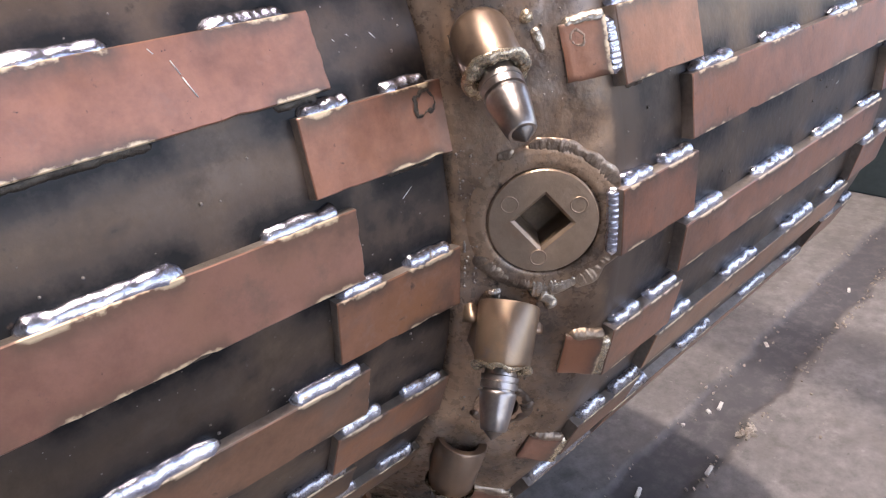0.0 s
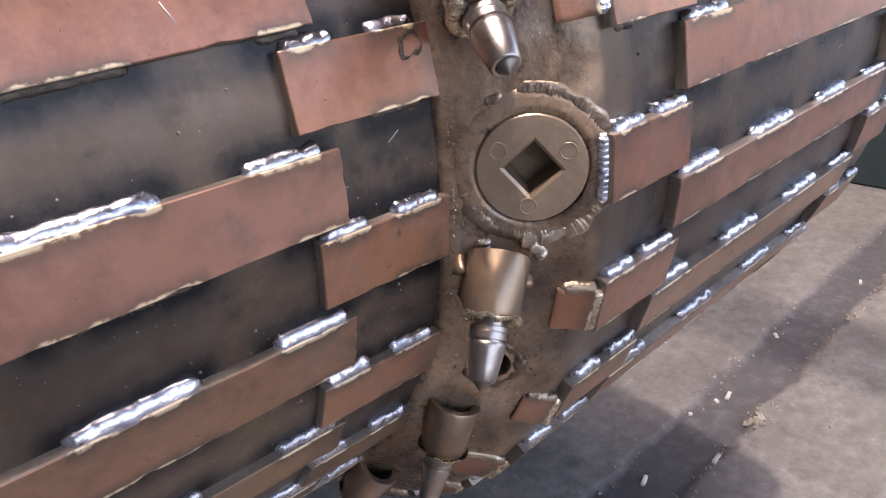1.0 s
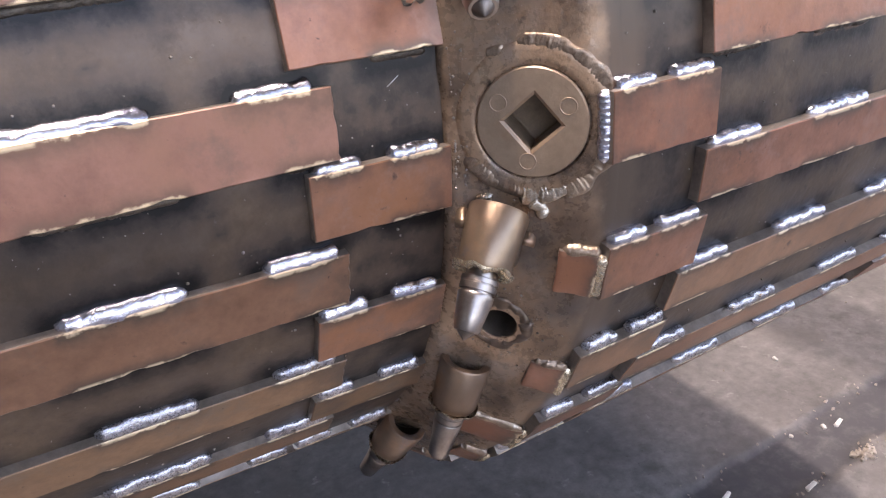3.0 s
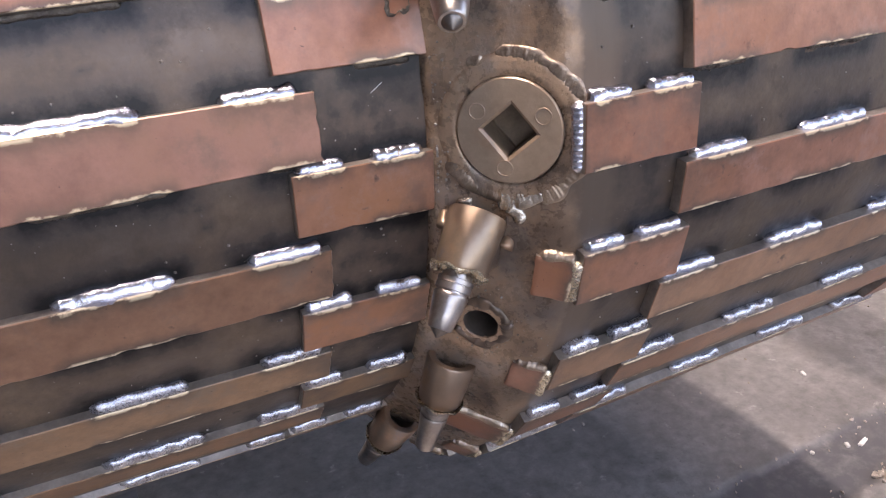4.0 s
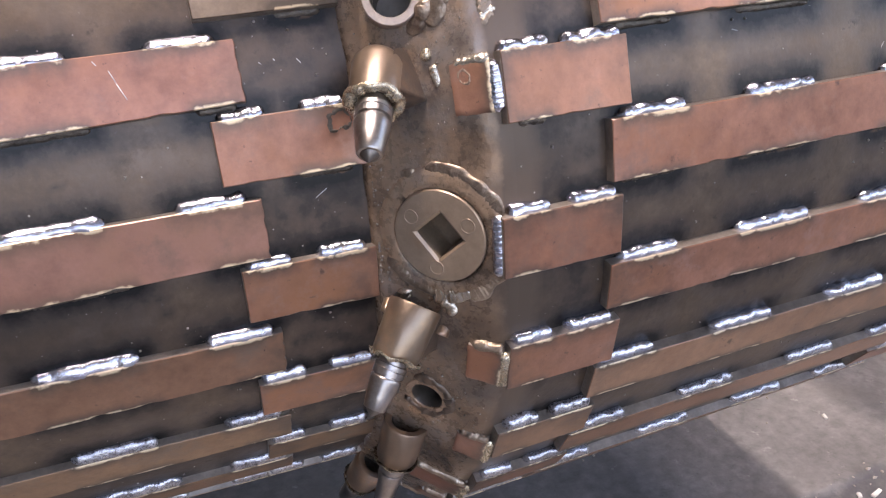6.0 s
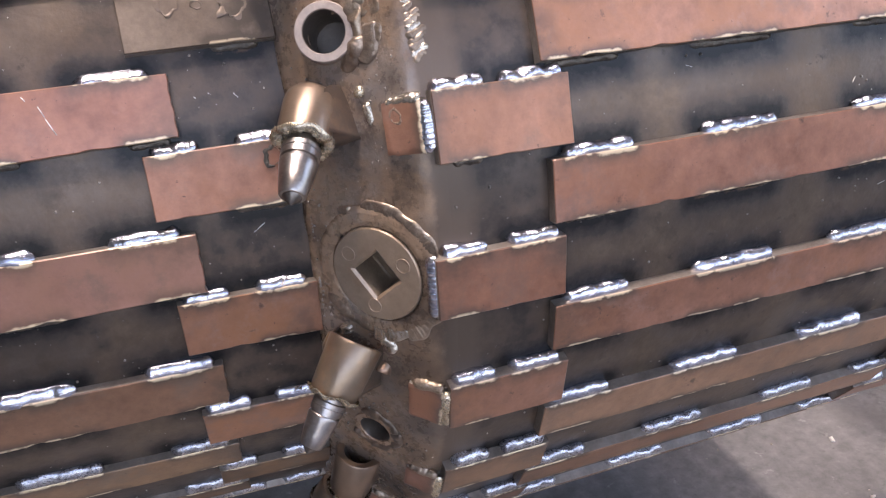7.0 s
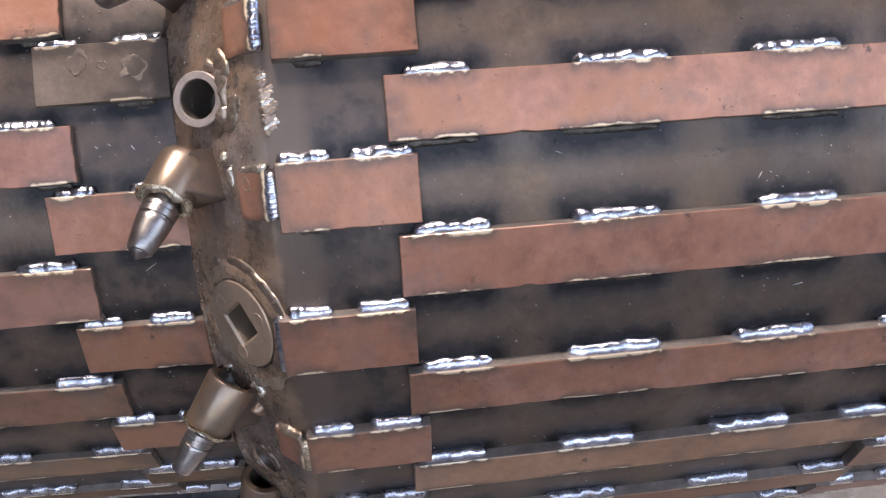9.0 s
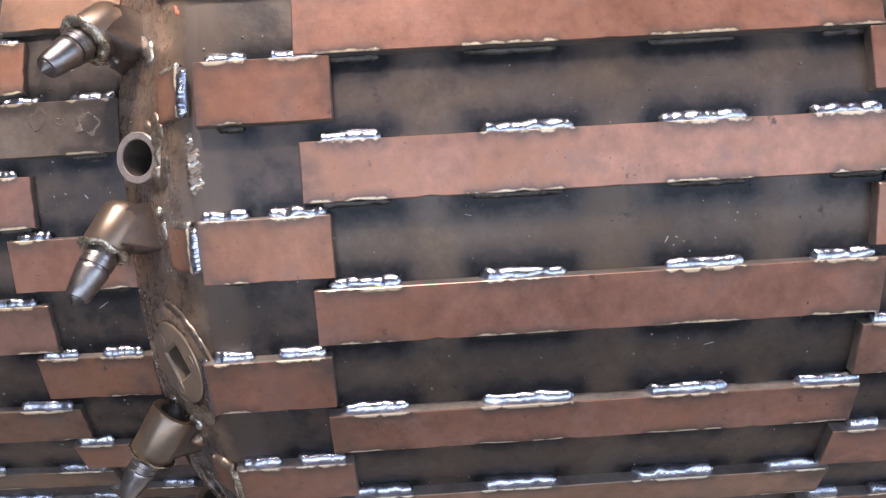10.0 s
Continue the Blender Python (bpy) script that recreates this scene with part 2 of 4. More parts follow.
def spin_copy(ob, turn):
    """A copy of a part with its sub-parts, turned round the tool's axis."""
    m = Matrix.Translation((0, 0, AXIS)) @ Matrix.Rotation(-radians(turn), 4, "X") @ Matrix.Translation((0, 0, -AXIS))
    made = ob.copy()
    scene.collection.objects.link(made)
    made.matrix_basis = m @ ob.matrix_basis
    for c in ob.children:
        k = c.copy()
        scene.collection.objects.link(k)
        k.parent, k.matrix_parent_inverse = made, c.matrix_parent_inverse
        k.matrix_basis = c.matrix_basis
    return made


def lathe(bm, profile, axis_m, n=28, close=True):
    """Turns (along, radius) pairs round the local z axis of axis_m."""
    rings = []
    for z, r in profile:
        if r < 1e-5:
            rings.append([bm.verts.new(axis_m @ Vector((0, 0, z)))])
        else:
            rings.append([bm.verts.new(axis_m @ Vector((r * math.cos(2 * math.pi * k / n), r * math.sin(2 * math.pi * k / n), z))) for k in range(n)])
    for a, b in zip(rings, rings[1:]):
        for k in range(n):
            q = [a[k % len(a)], a[(k + 1) % len(a)], b[(k + 1) % len(b)], b[k % len(b)]]
            q = list(dict.fromkeys(q))
            if len(q) > 2:
                bm.faces.new(q)
    return bm


def bead(bm, pts, ups, width, height, seed, ripple=0.006, closed=False, lump=0.35, bite=0.3, rough_=1.0):
    """A run of weld along pts, standing on ups: a rippled, lumpy half round with tapered ends."""
    n, rng = len(pts), random.Random(seed)
    ph = rng.random() * 6.28
    rows, run = [], 0.0
    for i, (p, u) in enumerate(zip(pts, ups)):
        q0, q1 = pts[max(i - 1, 0)], pts[min(i + 1, n - 1)]
        d = (q1 - q0).normalized()
        b = d.cross(u).normalized()
        if i:
            run += (p - pts[i - 1]).length
        end = 1.0 if closed else min(1.0, 0.45 + 1.6 * min(i, n - 1 - i) / max(n * 0.18, 1))
        saw = ((run / ripple + ph) % 1.0)
        h = height * end * (0.93 - bite / 2 + bite * (1 - saw)) * (1 + lump * noise.noise(p * 70 + Vector((seed, 0, 0))))
        w = width * end * (1 + lump * 0.8 * noise.noise(p * 55 + Vector((0, seed, 7))))
        row = []
        for k in range(9):
            a = math.pi * k / 8
            off = b * (math.cos(a) * w) + u * (math.sin(a) ** 0.8 * h - 0.0015)
            off += (u + b * 0.5 * math.cos(a)) * (rough_ * 0.0012 * noise.noise((p + off) * 190 + Vector((seed, seed, 0))) + rough_ * 0.0005 * noise.noise((p + off) * 480)) * math.sin(a)
            row.append(bm.verts.new(p + off + d * (0.002 * math.sin(a))))
        rows.append(row)
    for a, c in zip(rows, rows[1:]):
        for k in range(8):
            bm.faces.new((a[k], a[k + 1], c[k + 1], c[k]))
    if not closed:
        bm.faces.new(rows[0])
        bm.faces.new(list(reversed(rows[-1])))
    return bm


def heat_of(s, v, beads):
    """How near a place (along, across, in metres) is to the runs of weld (start, end, across)."""
    best = 0.0
    for s0, s1, bv, reach in beads:
        ds = max(s0 - s, 0, s - s1)
        best = max(best, math.exp(-math.hypot(ds, v - bv) / reach))
    return best


# ---- the tool ----
tool = new("drilling_drum")
tool.location = (0.7, 0, AXIS - 0.75)
bpy.context.view_layer.update()
tagged(tool, "stepped steel drilling drum with brown wear bars and bright welds", "drilling tool")

PITCH_R, PITCH_L = 12.4, 15.2
LONG_R = [-66.0, -53.5, -41.0, -28.2, -16.2, -4.1, 8.9, 21.6, 34.4, 47.0, 59.4, 71.8]
SHORT_R = [-72.0, -59.5, -47.0, -34.6, -22.6, -10.3, 2.4, 15.4, 28.9, 41.2, 53.6, 66.0]
LONG_L = [-53.5, -37.2, -24.1, -10.1, 5.4, 20.7, 36.6, 51.8, 67.0]
SHORT_L = [-63.0, -48.5, -30.8, -17.3, -1.9, 13.4, 29.2, 44.3, 59.4]
WIDTH = {"LR": {-4.1: 4.75, 8.9: 5.3, 21.6: 5.2}, "SR": {-10.3: 5.2, 2.4: 5.4}, "LL": {5.4: 6.2, 20.7: 6.0, -10.1: 5.8}, "SL": {-17.3: 5.6, -1.9: 6.2}}


def width_of(kind, top):
    """Degrees that a bar spans; the lower bars are narrower."""
    low = {"LR": 4.6, "SR": 4.9, "LL": 4.8, "SL": 4.9}[kind]
    high = {"LR": 5.4, "SR": 5.5, "LL": 6.3, "SL": 6.3}[kind]
    return WIDTH[kind].get(top, high if top > -12 else low)


ALL_BEADS = {"L": [], "R": []}  # start, end, degrees


def wear_bar(side, s0, s1, top, wide, beads, low_beads, seed, jag=0.0, label="", skin=None, end_heat=0.0, spread=0.0):
    """A flat bar laid along the drum, with runs of weld at its upper and lower edge."""
    rng = random.Random(seed)
    t = THICK[side]
    s0 += rng.uniform(-0.003, 0.003)
    s1 += rng.uniform(-0.003, 0.003)
    top += rng.uniform(-0.05, 0.05)
    bot = top - wide + rng.uniform(-0.06, 0.06)
    w = radians(wide) * face_r(side, s0)
    marks = [(a + 0.004, b - 0.004, 0.0, 0.0118) for a, b in beads] + [(a, b, w, 0.0085) for a, b in low_beads]
    e = 0.0010
    us = [s0, s0 + e] + list(np.linspace(s0, s1, max(int((s1 - s0) / 0.007), 6) + 1)[1:-1]) + [s1 - e, s1]
    vs = [0, e] + list(np.linspace(0, w, 12)[1:-1]) + [w - e, w]
    bm = bmesh.new()
    lay = bm.verts.layers.float.new("scorch_shade")
    mid = out((top + bot) / 2)
    smoke = [(rng.choice((s0, s1)) + rng.uniform(-0.02, 0.02), rng.uniform(0, w), rng.uniform(0.022, 0.05), rng.uniform(0.30, 0.62)) for _ in range(3)]
    smoke += [(rng.uniform(s0, s1), rng.choice((0, w)), rng.uniform(0.015, 0.03), rng.uniform(0.2, 0.45)) for _ in range(int((s1 - s0) / 0.12))]
    grid = []
    for u in us:
        r = face_r(side, u)
        a, b = at(u, r, top), at(u, r, bot - spread * (s1 - u) / (s1 - s0))
        row = []
        for v in vs:
            p = a.lerp(b, v / w)
            drop = (0.0011 if v in (0, w) else 0) + (0.0011 if u in (s0, s1) else 0)
            ragged = 0.0
            if u >= s1 - e and jag:
                ragged = -jag * max(0, noise.noise(Vector((v * 95, seed, 3))) + 0.1)
            low = 0.0
            if v >= w - e:
                low = 0.0022 * max(0.0, noise.noise(Vector((u * 38, seed, 1))) - 0.12) * 2
            vert = bm.verts.new(p - mid * (drop + 0.0004 * noise.noise(p * 22)) + Vector((ragged, 0, 0)) + up(top) * low)
            haze = max(amount * math.exp(-((math.hypot(u - su, v - sv) / rad) ** 2)) for su, sv, rad, amount in smoke)
            vert[lay] = max(heat_of(u, v, marks), min(haze, 0.56), 0.42 if drop else 0.0)
            if end_heat:
                vert[lay] = max(vert[lay], end_heat * math.exp(-(u - s0) / 0.016))
            row.append(vert)
        grid.append(row)
    for a, b in zip(grid, grid[1:]):
        for k in range(len(vs) - 1):
            bm.faces.new((a[k], a[k + 1], b[k + 1], b[k]))
    rim = [g[0] for g in grid] + grid[-1][1:] + [g[-1] for g in reversed(grid[:-1])] + list(reversed(grid[0][1:-1]))
    low = [bm.verts.new(q.co - mid * (t + 0.004)) for q in rim]
    for k in range(len(rim)):
        f = bm.faces.new((rim[k], rim[(k + 1) % len(rim)], low[(k + 1) % len(rim)], low[k]))
        f.material_index = 1
    bar = part("wear_bar", bm, [skin or BAR, CUT], tool, label, crisp=38)
    for n, (a, b) in enumerate(beads):
        k = max(int((b - a) / 0.0024), 10)
        ss = np.linspace(a, b, k)
        bb = bmesh.new()
        wig = [0.0018 * noise.noise(Vector((x * 60, seed, n))) for x in ss]
        bead(bb, [at(x, face_r(side, x) - t * 0.75, top) + up(top) * (0.0022 + q) for x, q in zip(ss, wig)],
             [(out(top) + up(top) * 0.55).normalized()] * k, 0.0092, t * 0.66 + 0.0010, seed * 7 + n, ripple=rng.choice((0.0038, 0.0048, 0.006)), lump=0.40, bite=rng.uniform(0.05, 0.16), rough_=rng.uniform(0.5, 0.9))
        part("weld_bead", bb, SHADEWELD if top < -20 else WELD, bar, "weld bead in shaded dull grey" if top < -20 else "bright silvery weld bead")
        ALL_BEADS[side].append((a, b, top + 0.5))
    for n, (a, b) in enumerate(low_beads):
        k = max(int((b - a) / 0.003), 10)
        ss = np.linspace(a, b, k)
        bb = bmesh.new()
        bead(bb, [at(x, face_r(side, x) - t, bot - spread * (s1 - x) / (s1 - s0)) - up(bot) * 0.003 for x in ss], [(out(bot) - up(bot) * 0.6).normalized()] * k,
             0.0045, t * 0.36, seed * 11 + n, lump=0.4)
        part("weld_bead", bb, WELDDULL, bar, "sooty grey weld bead")
        ALL_BEADS[side].append((a, b, bot - 0.5))
    return bar


def jit(runs, rng, amount=0.007):
    return [(a + rng.uniform(-amount, amount), b + rng.uniform(-amount, amount)) for a, b in runs]


rng = random.Random(5)
bars = {}
for k, top in enumerate(LONG_R):
    bars["LR", k] = wear_bar("R", 0.848, 1.510, top, width_of("LR", top), jit([(0.860, 0.942), (1.043, 1.145), (1.246, 1.346), (1.428, 1.505)], rng),
                             jit([(0.862, 0.937), (1.034, 1.14), (1.25, 1.345), (1.44, 1.51)], rng), 100 + k, label="long flat steel wear bar in shaded olive-brown" if top < -8 else "long reddish-brown flat steel wear bar", skin=SHADEBAR if top < -8 else None)
for k, top in enumerate(SHORT_R):
    s0 = {2.4: 0.7165, 15.4: 0.728, 28.9: 0.737, -10.3: 0.725}.get(top, 0.727)
    bars["SR", k] = wear_bar("R", s0, s0 + 0.1465, top, width_of("SR", top), jit([(s0 + 0.006, s0 + 0.056), (s0 + 0.077, s0 + 0.139)], rng, 0.004),
                             jit([(s0 + 0.015, s0 + 0.05)], rng, 0.004), 200 + k, label="short brown flat steel wear bar", skin=SHADEBAR if top < -20 else REDBAR if top in (2.4, 15.4, 28.9) else None, end_heat=0.62)
    bars["ER", k] = wear_bar("R", 1.496, 1.641, top, width_of("SR", top), jit([(1.511, 1.553), (1.598, 1.643)], rng, 0.004), jit([(1.52, 1.56)], rng), 300 + k,
                             label="short brown flat steel wear bar")
for k, top in enumerate(LONG_L):
    bars["LL", k] = wear_bar("L", -0.17, 0.491, top, width_of("LL", top), jit([(-0.16, -0.10), (0.02, 0.12), (0.222, 0.33), (0.407, 0.479)], rng),
                             jit([(0.03, 0.12), (0.22, 0.345), (0.44, 0.485)], rng), 400 + k, 0.005, "long reddish-brown flat steel wear bar", PINKBAR if top == 5.4 else SHADEBAR if top < -8 else None, spread=1.2)
for k, top in enumerate(SHORT_L):
    bars["SL", k] = wear_bar("L", 0.456, 0.6085, top, width_of("SL", top), jit([(0.459, 0.509), (0.543, 0.599)], rng, 0.004), jit([(0.54, 0.59)], rng), 500 + k,
                             label="short scorched grey-brown steel wear bar" if top == 29.2 else "short brown flat steel wear bar", skin=SCORCHED if top == 29.2 else SHADEBAR if top < -25 else None)
# the same bars carry on round the far side
for kind, rows_, pitch, total in (("LR", LONG_R, PITCH_R, 29), ("SR", SHORT_R, PITCH_R, 29), ("ER", SHORT_R, PITCH_R, 29), ("LL", LONG_L, PITCH_L, 24), ("SL", SHORT_L, PITCH_L, 24)):
    gap = (360 - pitch * (len(rows_) - 1)) / (total - len(rows_) + 1)
    for k in range(total - len(rows_)):
        spin_copy(bars[kind, len(rows_) // 2 + k % 3], rows_[-1] + gap * (k + 1) - rows_[len(rows_) // 2 + k % 3])


STAINS = ((0.371, -3.6, 0.010), (0.373, -5.2, 0.011), (0.30, 9.5, 0.007))


def shell(name, side, s0, s1, label):
    """The rolled skin under the bars, blued and sooted round the welds, shade painted in too."""
    bm = bmesh.new()
    lay = bm.verts.layers.float.new("scorch_shade")
    lay2 = bm.verts.layers.float.new("tan")
    ss = list(np.arange(s0, s1, 0.008)) + [s1]
    angs = list(np.arange(-75, 60, 0.6)) + list(np.arange(60, 285, 4.5))
    ROWS_ = []
    for a in angs:
        near = [b for b in ALL_BEADS[side] if abs(b[2] - a) < 6]
        row = []
        for s in ss:
            r = face_r(side, s) - THICK[side]
            h = 0.0
            # weld soot, spread wide to take in contact shade under the bars
            for b0, b1, ba in near:
                ds = max(b0 - s, 0, s - b1)
                h = max(h, math.exp(-math.hypot(ds, radians(a - ba) * r) / 0.024))
            # black crease shade at the step, put into the same value
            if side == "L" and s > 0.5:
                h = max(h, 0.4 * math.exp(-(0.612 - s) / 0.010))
            for ss_, aa, rad in STAINS:
                if side == "L":
                    h = max(h, 0.42 * math.exp(-((math.hypot(s - ss_, radians(a - aa) * r) / rad) ** 4)))
            v = bm.verts.new(at(s, r, a))
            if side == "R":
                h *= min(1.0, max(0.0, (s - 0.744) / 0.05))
            # darker, patchy stretch of shell between the short bars
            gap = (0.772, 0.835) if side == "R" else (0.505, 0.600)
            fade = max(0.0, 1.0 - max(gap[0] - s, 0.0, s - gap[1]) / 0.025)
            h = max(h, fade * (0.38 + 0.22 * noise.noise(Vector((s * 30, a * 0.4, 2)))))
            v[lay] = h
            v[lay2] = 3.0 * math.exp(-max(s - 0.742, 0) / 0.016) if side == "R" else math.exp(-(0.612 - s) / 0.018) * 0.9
            row.append(v)
        ROWS_.append(row)
    for a, b in zip(ROWS_, ROWS_[1:] + ROWS_[:1]):
        for k in range(len(ss) - 1):
            bm.faces.new((a[k], a[k + 1], b[k + 1], b[k]))
    return part(name, bm, SHELL, tool, label)


shell("front_shell", "L", -0.2, 0.612, "grey-brown rolled steel shell with soot and painted shade round the welds")
shell("rear_shell", "R", 0.7385, 1.655, "grey-brown rolled steel shell with soot and painted shade round the welds")

# closed ends
for s, r in ((-0.2, 0.584), (1.655, 0.740)):
    bm = bmesh.new()
    ax = Matrix.Translation((s, 0, AXIS)) @ Matrix.Rotation(radians(90), 4, "Y")
    lathe(bm, [(-0.012, 0), (-0.012, r), (0.012, r), (0.012, 0)], ax, 96)
    part("end_plate", bm, SHELL, tool, smooth=False)

# the sloping step between the two shells
SLOPE = 1.05


def flank_r(s):
    return 0.689 + SLOPE * (s - 0.667)


# darker patches round holders, pockets, blocks and bar ends: along, degrees, radius, strength
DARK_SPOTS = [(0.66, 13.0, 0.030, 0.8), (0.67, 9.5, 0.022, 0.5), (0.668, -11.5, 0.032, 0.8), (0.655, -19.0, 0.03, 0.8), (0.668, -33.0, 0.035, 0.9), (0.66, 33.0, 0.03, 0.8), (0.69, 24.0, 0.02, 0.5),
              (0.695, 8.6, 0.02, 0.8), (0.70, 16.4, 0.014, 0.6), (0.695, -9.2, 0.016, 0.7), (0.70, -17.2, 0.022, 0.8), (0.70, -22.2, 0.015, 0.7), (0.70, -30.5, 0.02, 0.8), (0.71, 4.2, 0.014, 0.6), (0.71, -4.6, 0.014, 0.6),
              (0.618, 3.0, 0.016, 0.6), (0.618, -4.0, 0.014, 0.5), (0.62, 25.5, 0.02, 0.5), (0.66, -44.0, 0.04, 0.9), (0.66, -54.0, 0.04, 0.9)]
bm = bmesh.new()
flay = bm.verts.layers.float.new("scorch_shade")
blend = bm.verts.layers.float.new("tan")
prof = [(0.606, 0.612), (0.6065, 0.620), (0.6085, 0.6255), (0.611, 0.6293)] + [(s, flank_r(s)) for s in np.linspace(0.615, 0.692, 18)] + [(0.699, 0.7215), (0.706, 0.7273), (0.713, 0.7315), (0.720, 0.7343), (0.728, 0.7351), (0.735, 0.7352), (0.7395, 0.73512), (0.7425, 0.7349)]
angs = list(np.arange(-75, 60, 0.7)) + list(np.arange(60, 285, 4.5))
prev = []
for a in angs:
    row = []
    for s, r in prof:
        p = at(s, r, a)
        q = (0.0020 * noise.noise(p * 26) + 0.0010 * noise.noise(p * 70)) * min(1.0, max(0.0, (0.734 - s) / 0.02))
        v = bm.verts.new(p + out(a) * q - Vector((q * 0.7, 0, 0)))
        # crease shade along the front shell, painted into the flank
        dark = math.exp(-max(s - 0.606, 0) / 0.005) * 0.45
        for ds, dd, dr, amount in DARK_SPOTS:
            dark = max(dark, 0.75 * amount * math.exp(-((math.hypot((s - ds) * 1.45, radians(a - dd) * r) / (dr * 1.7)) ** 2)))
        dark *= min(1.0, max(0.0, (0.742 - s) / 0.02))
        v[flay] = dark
        v[blend] = 3.0 * min(1.0, max(0.0, (s - 0.704) / 0.034)) ** 2
        row.append(v)
    prev.append(row)
HOLES = [(at(0.666, flank_r(0.666), 0.15), 0.048), (at(0.653, flank_r(0.653), 21.6), 0.0245), (at(0.655, flank_r(0.655), -21.0), 0.0235)]
for a, b in zip(prev, prev[1:] + prev[:1]):
    for k in range(len(prof) - 1):
        c = (a[k].co + b[k + 1].co) / 2
        if all((c - h).length > r for h, r in HOLES):
            bm.faces.new((a[k], a[k + 1], b[k + 1], b[k]))
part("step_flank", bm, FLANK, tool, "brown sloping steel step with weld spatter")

FN = Vector((-SLOPE, 1.0)).normalized()  # (along, out) of the flank's normal


def flank_frame(s, deg, lift=0.0):
    """A frame on the flank: z out of it, y up round the drum."""
    z = Vector((FN[0], 0, 0)) + out(deg) * FN[1]
    y = up(deg)
    x = y.cross(z)
    m = Matrix((x, y, z)).transposed().to_4x4()
    m.translation = at(s, flank_r(s), deg) + z * lift
    return m


# round plug with a square socket
F = flank_frame(0.666, 0.15)
bm = bmesh.new()
lathe(bm, [(-0.006, 0.0800), (0.0000, 0.0755), (0.0010, 0.0700), (0.0015, 0.063), (0.0018, 0.0574), (0.0004, 0.0563), (-0.012, 0.0560)], F, 72)
boss = part("plug_seat", bm, FLANK, tool, "brown raised steel seat ring")
bm = bmesh.new()
half = 0.0203
ring_n = 64
sq, turn = [], radians(45 - 5)
for k in range(ring_n):
    a = 2 * math.pi * k / ring_n
    c, s_ = math.cos(a), math.sin(a)
    f = half / max(abs(c), abs(s_))
    sq.append((c * f, s_ * f, a))
loops = []
for z, kind in ((-0.01, "o"), (0.0020, "o"), (0.0034, "i"), (0.0036, "m"), (0.0036, "q"), (0.0008, "p"), (-0.034, "p"), (-0.036, "c")):
    row = []
    for x, y, a in sq:
        if kind in "oim":
            r = {"o": 0.0546, "i": 0.0534, "m": 0.048}[kind]
            x2, y2 = r * math.cos(a), r * math.sin(a)
        else:
            g = {"q": 1.13, "p": 0.98, "c": 0.9}[kind]
            x2, y2 = x * g, y * g
        x3, y3 = x2 * math.cos(turn) - y2 * math.sin(turn), x2 * math.sin(turn) + y2 * math.cos(turn)
        row.append(bm.verts.new(F @ Vector((x3, y3, z))))
    loops.append(row)
for a, b in zip(loops, loops[1:]):
    for k in range(ring_n):
        bm.faces.new((a[k], a[(k + 1) % ring_n], b[(k + 1) % ring_n], b[k]))
bm.faces.new(loops[-1])
for f in bm.faces:
    if min((F.inverted() @ v.co).z for v in f.verts) < -0.01:
        f.material_index = 1
plug = part("socket_plug", bm, [PLUG, SOCKET], tool, "round grey-brown plug with a square socket", smooth=False)
for p in plug.data.polygons:
    p.use_smooth = False
for ang in (148, 25, 262):
    c = F @ Matrix.Translation((0.0385 * math.cos(radians(ang)), 0.0385 * math.sin(radians(ang)), 0.0034))
    bm = bmesh.new()
    lathe(bm, [(0, 0.0088), (0.0009, 0.0086), (0.0009, 0.0078), (0.0001, 0.0074), (0.0001, 0)], c, 24)
    part("ring_mark", bm, PLUG, plug)


def arc_weld(a0, a1, radius, width, height, seed, mat, name="weld_bead", frame_=F, z=0.0, ripple=0.0038, lump=0.75, bite=0.42):
    k = max(int(radians(abs(a1 - a0)) * radius / 0.0014), 8)
    pts, ups = [], []
    for a in np.linspace(a0, a1, k):
        w = radius * (1 + 0.03 * noise.noise(Vector((a * 0.05, seed, 0))))
        pts.append(frame_ @ Vector((w * math.cos(radians(a)), w * math.sin(radians(a)), z)))
        ups.append(frame_.to_3x3() @ Vector((0, 0, 1)))
    bm = bmesh.new()
    bead(bm, pts, ups, width, height, seed, ripple=ripple, lump=lump, bite=bite)
    return part(name, bm, mat, tool)


arc_weld(22, 98, 0.0775, 0.0080, 0.0026, 21, WELDBROWN)
arc_weld(110, 122, 0.0770, 0.005, 0.0018, 22, WELDBROWN)
arc_weld(206, 262, 0.0725, 0.0078, 0.0034, 23, WELDBROWN)
arc_weld(258, 296, 0.0745, 0.0086, 0.0034, 25, WELDTAN)
arc_weld(292, 336, 0.0775, 0.0085, 0.0028, 24, WELDBROWN)


mark = arc_weld(288, 300, 0.0590, 0.0016, 0.0022, 26, ORANGE, "chalk_mark")
tagged(mark, "small orange chalk mark")


def axis_frame(tip, back):
    """A frame at the tip whose z runs back along the tooth."""
    z = (back - tip).normalized()
    x = z.orthogonal().normalized()
    m = Matrix((x, z.cross(x), z)).transposed().to_4x4()
    m.translation = tip
    return m


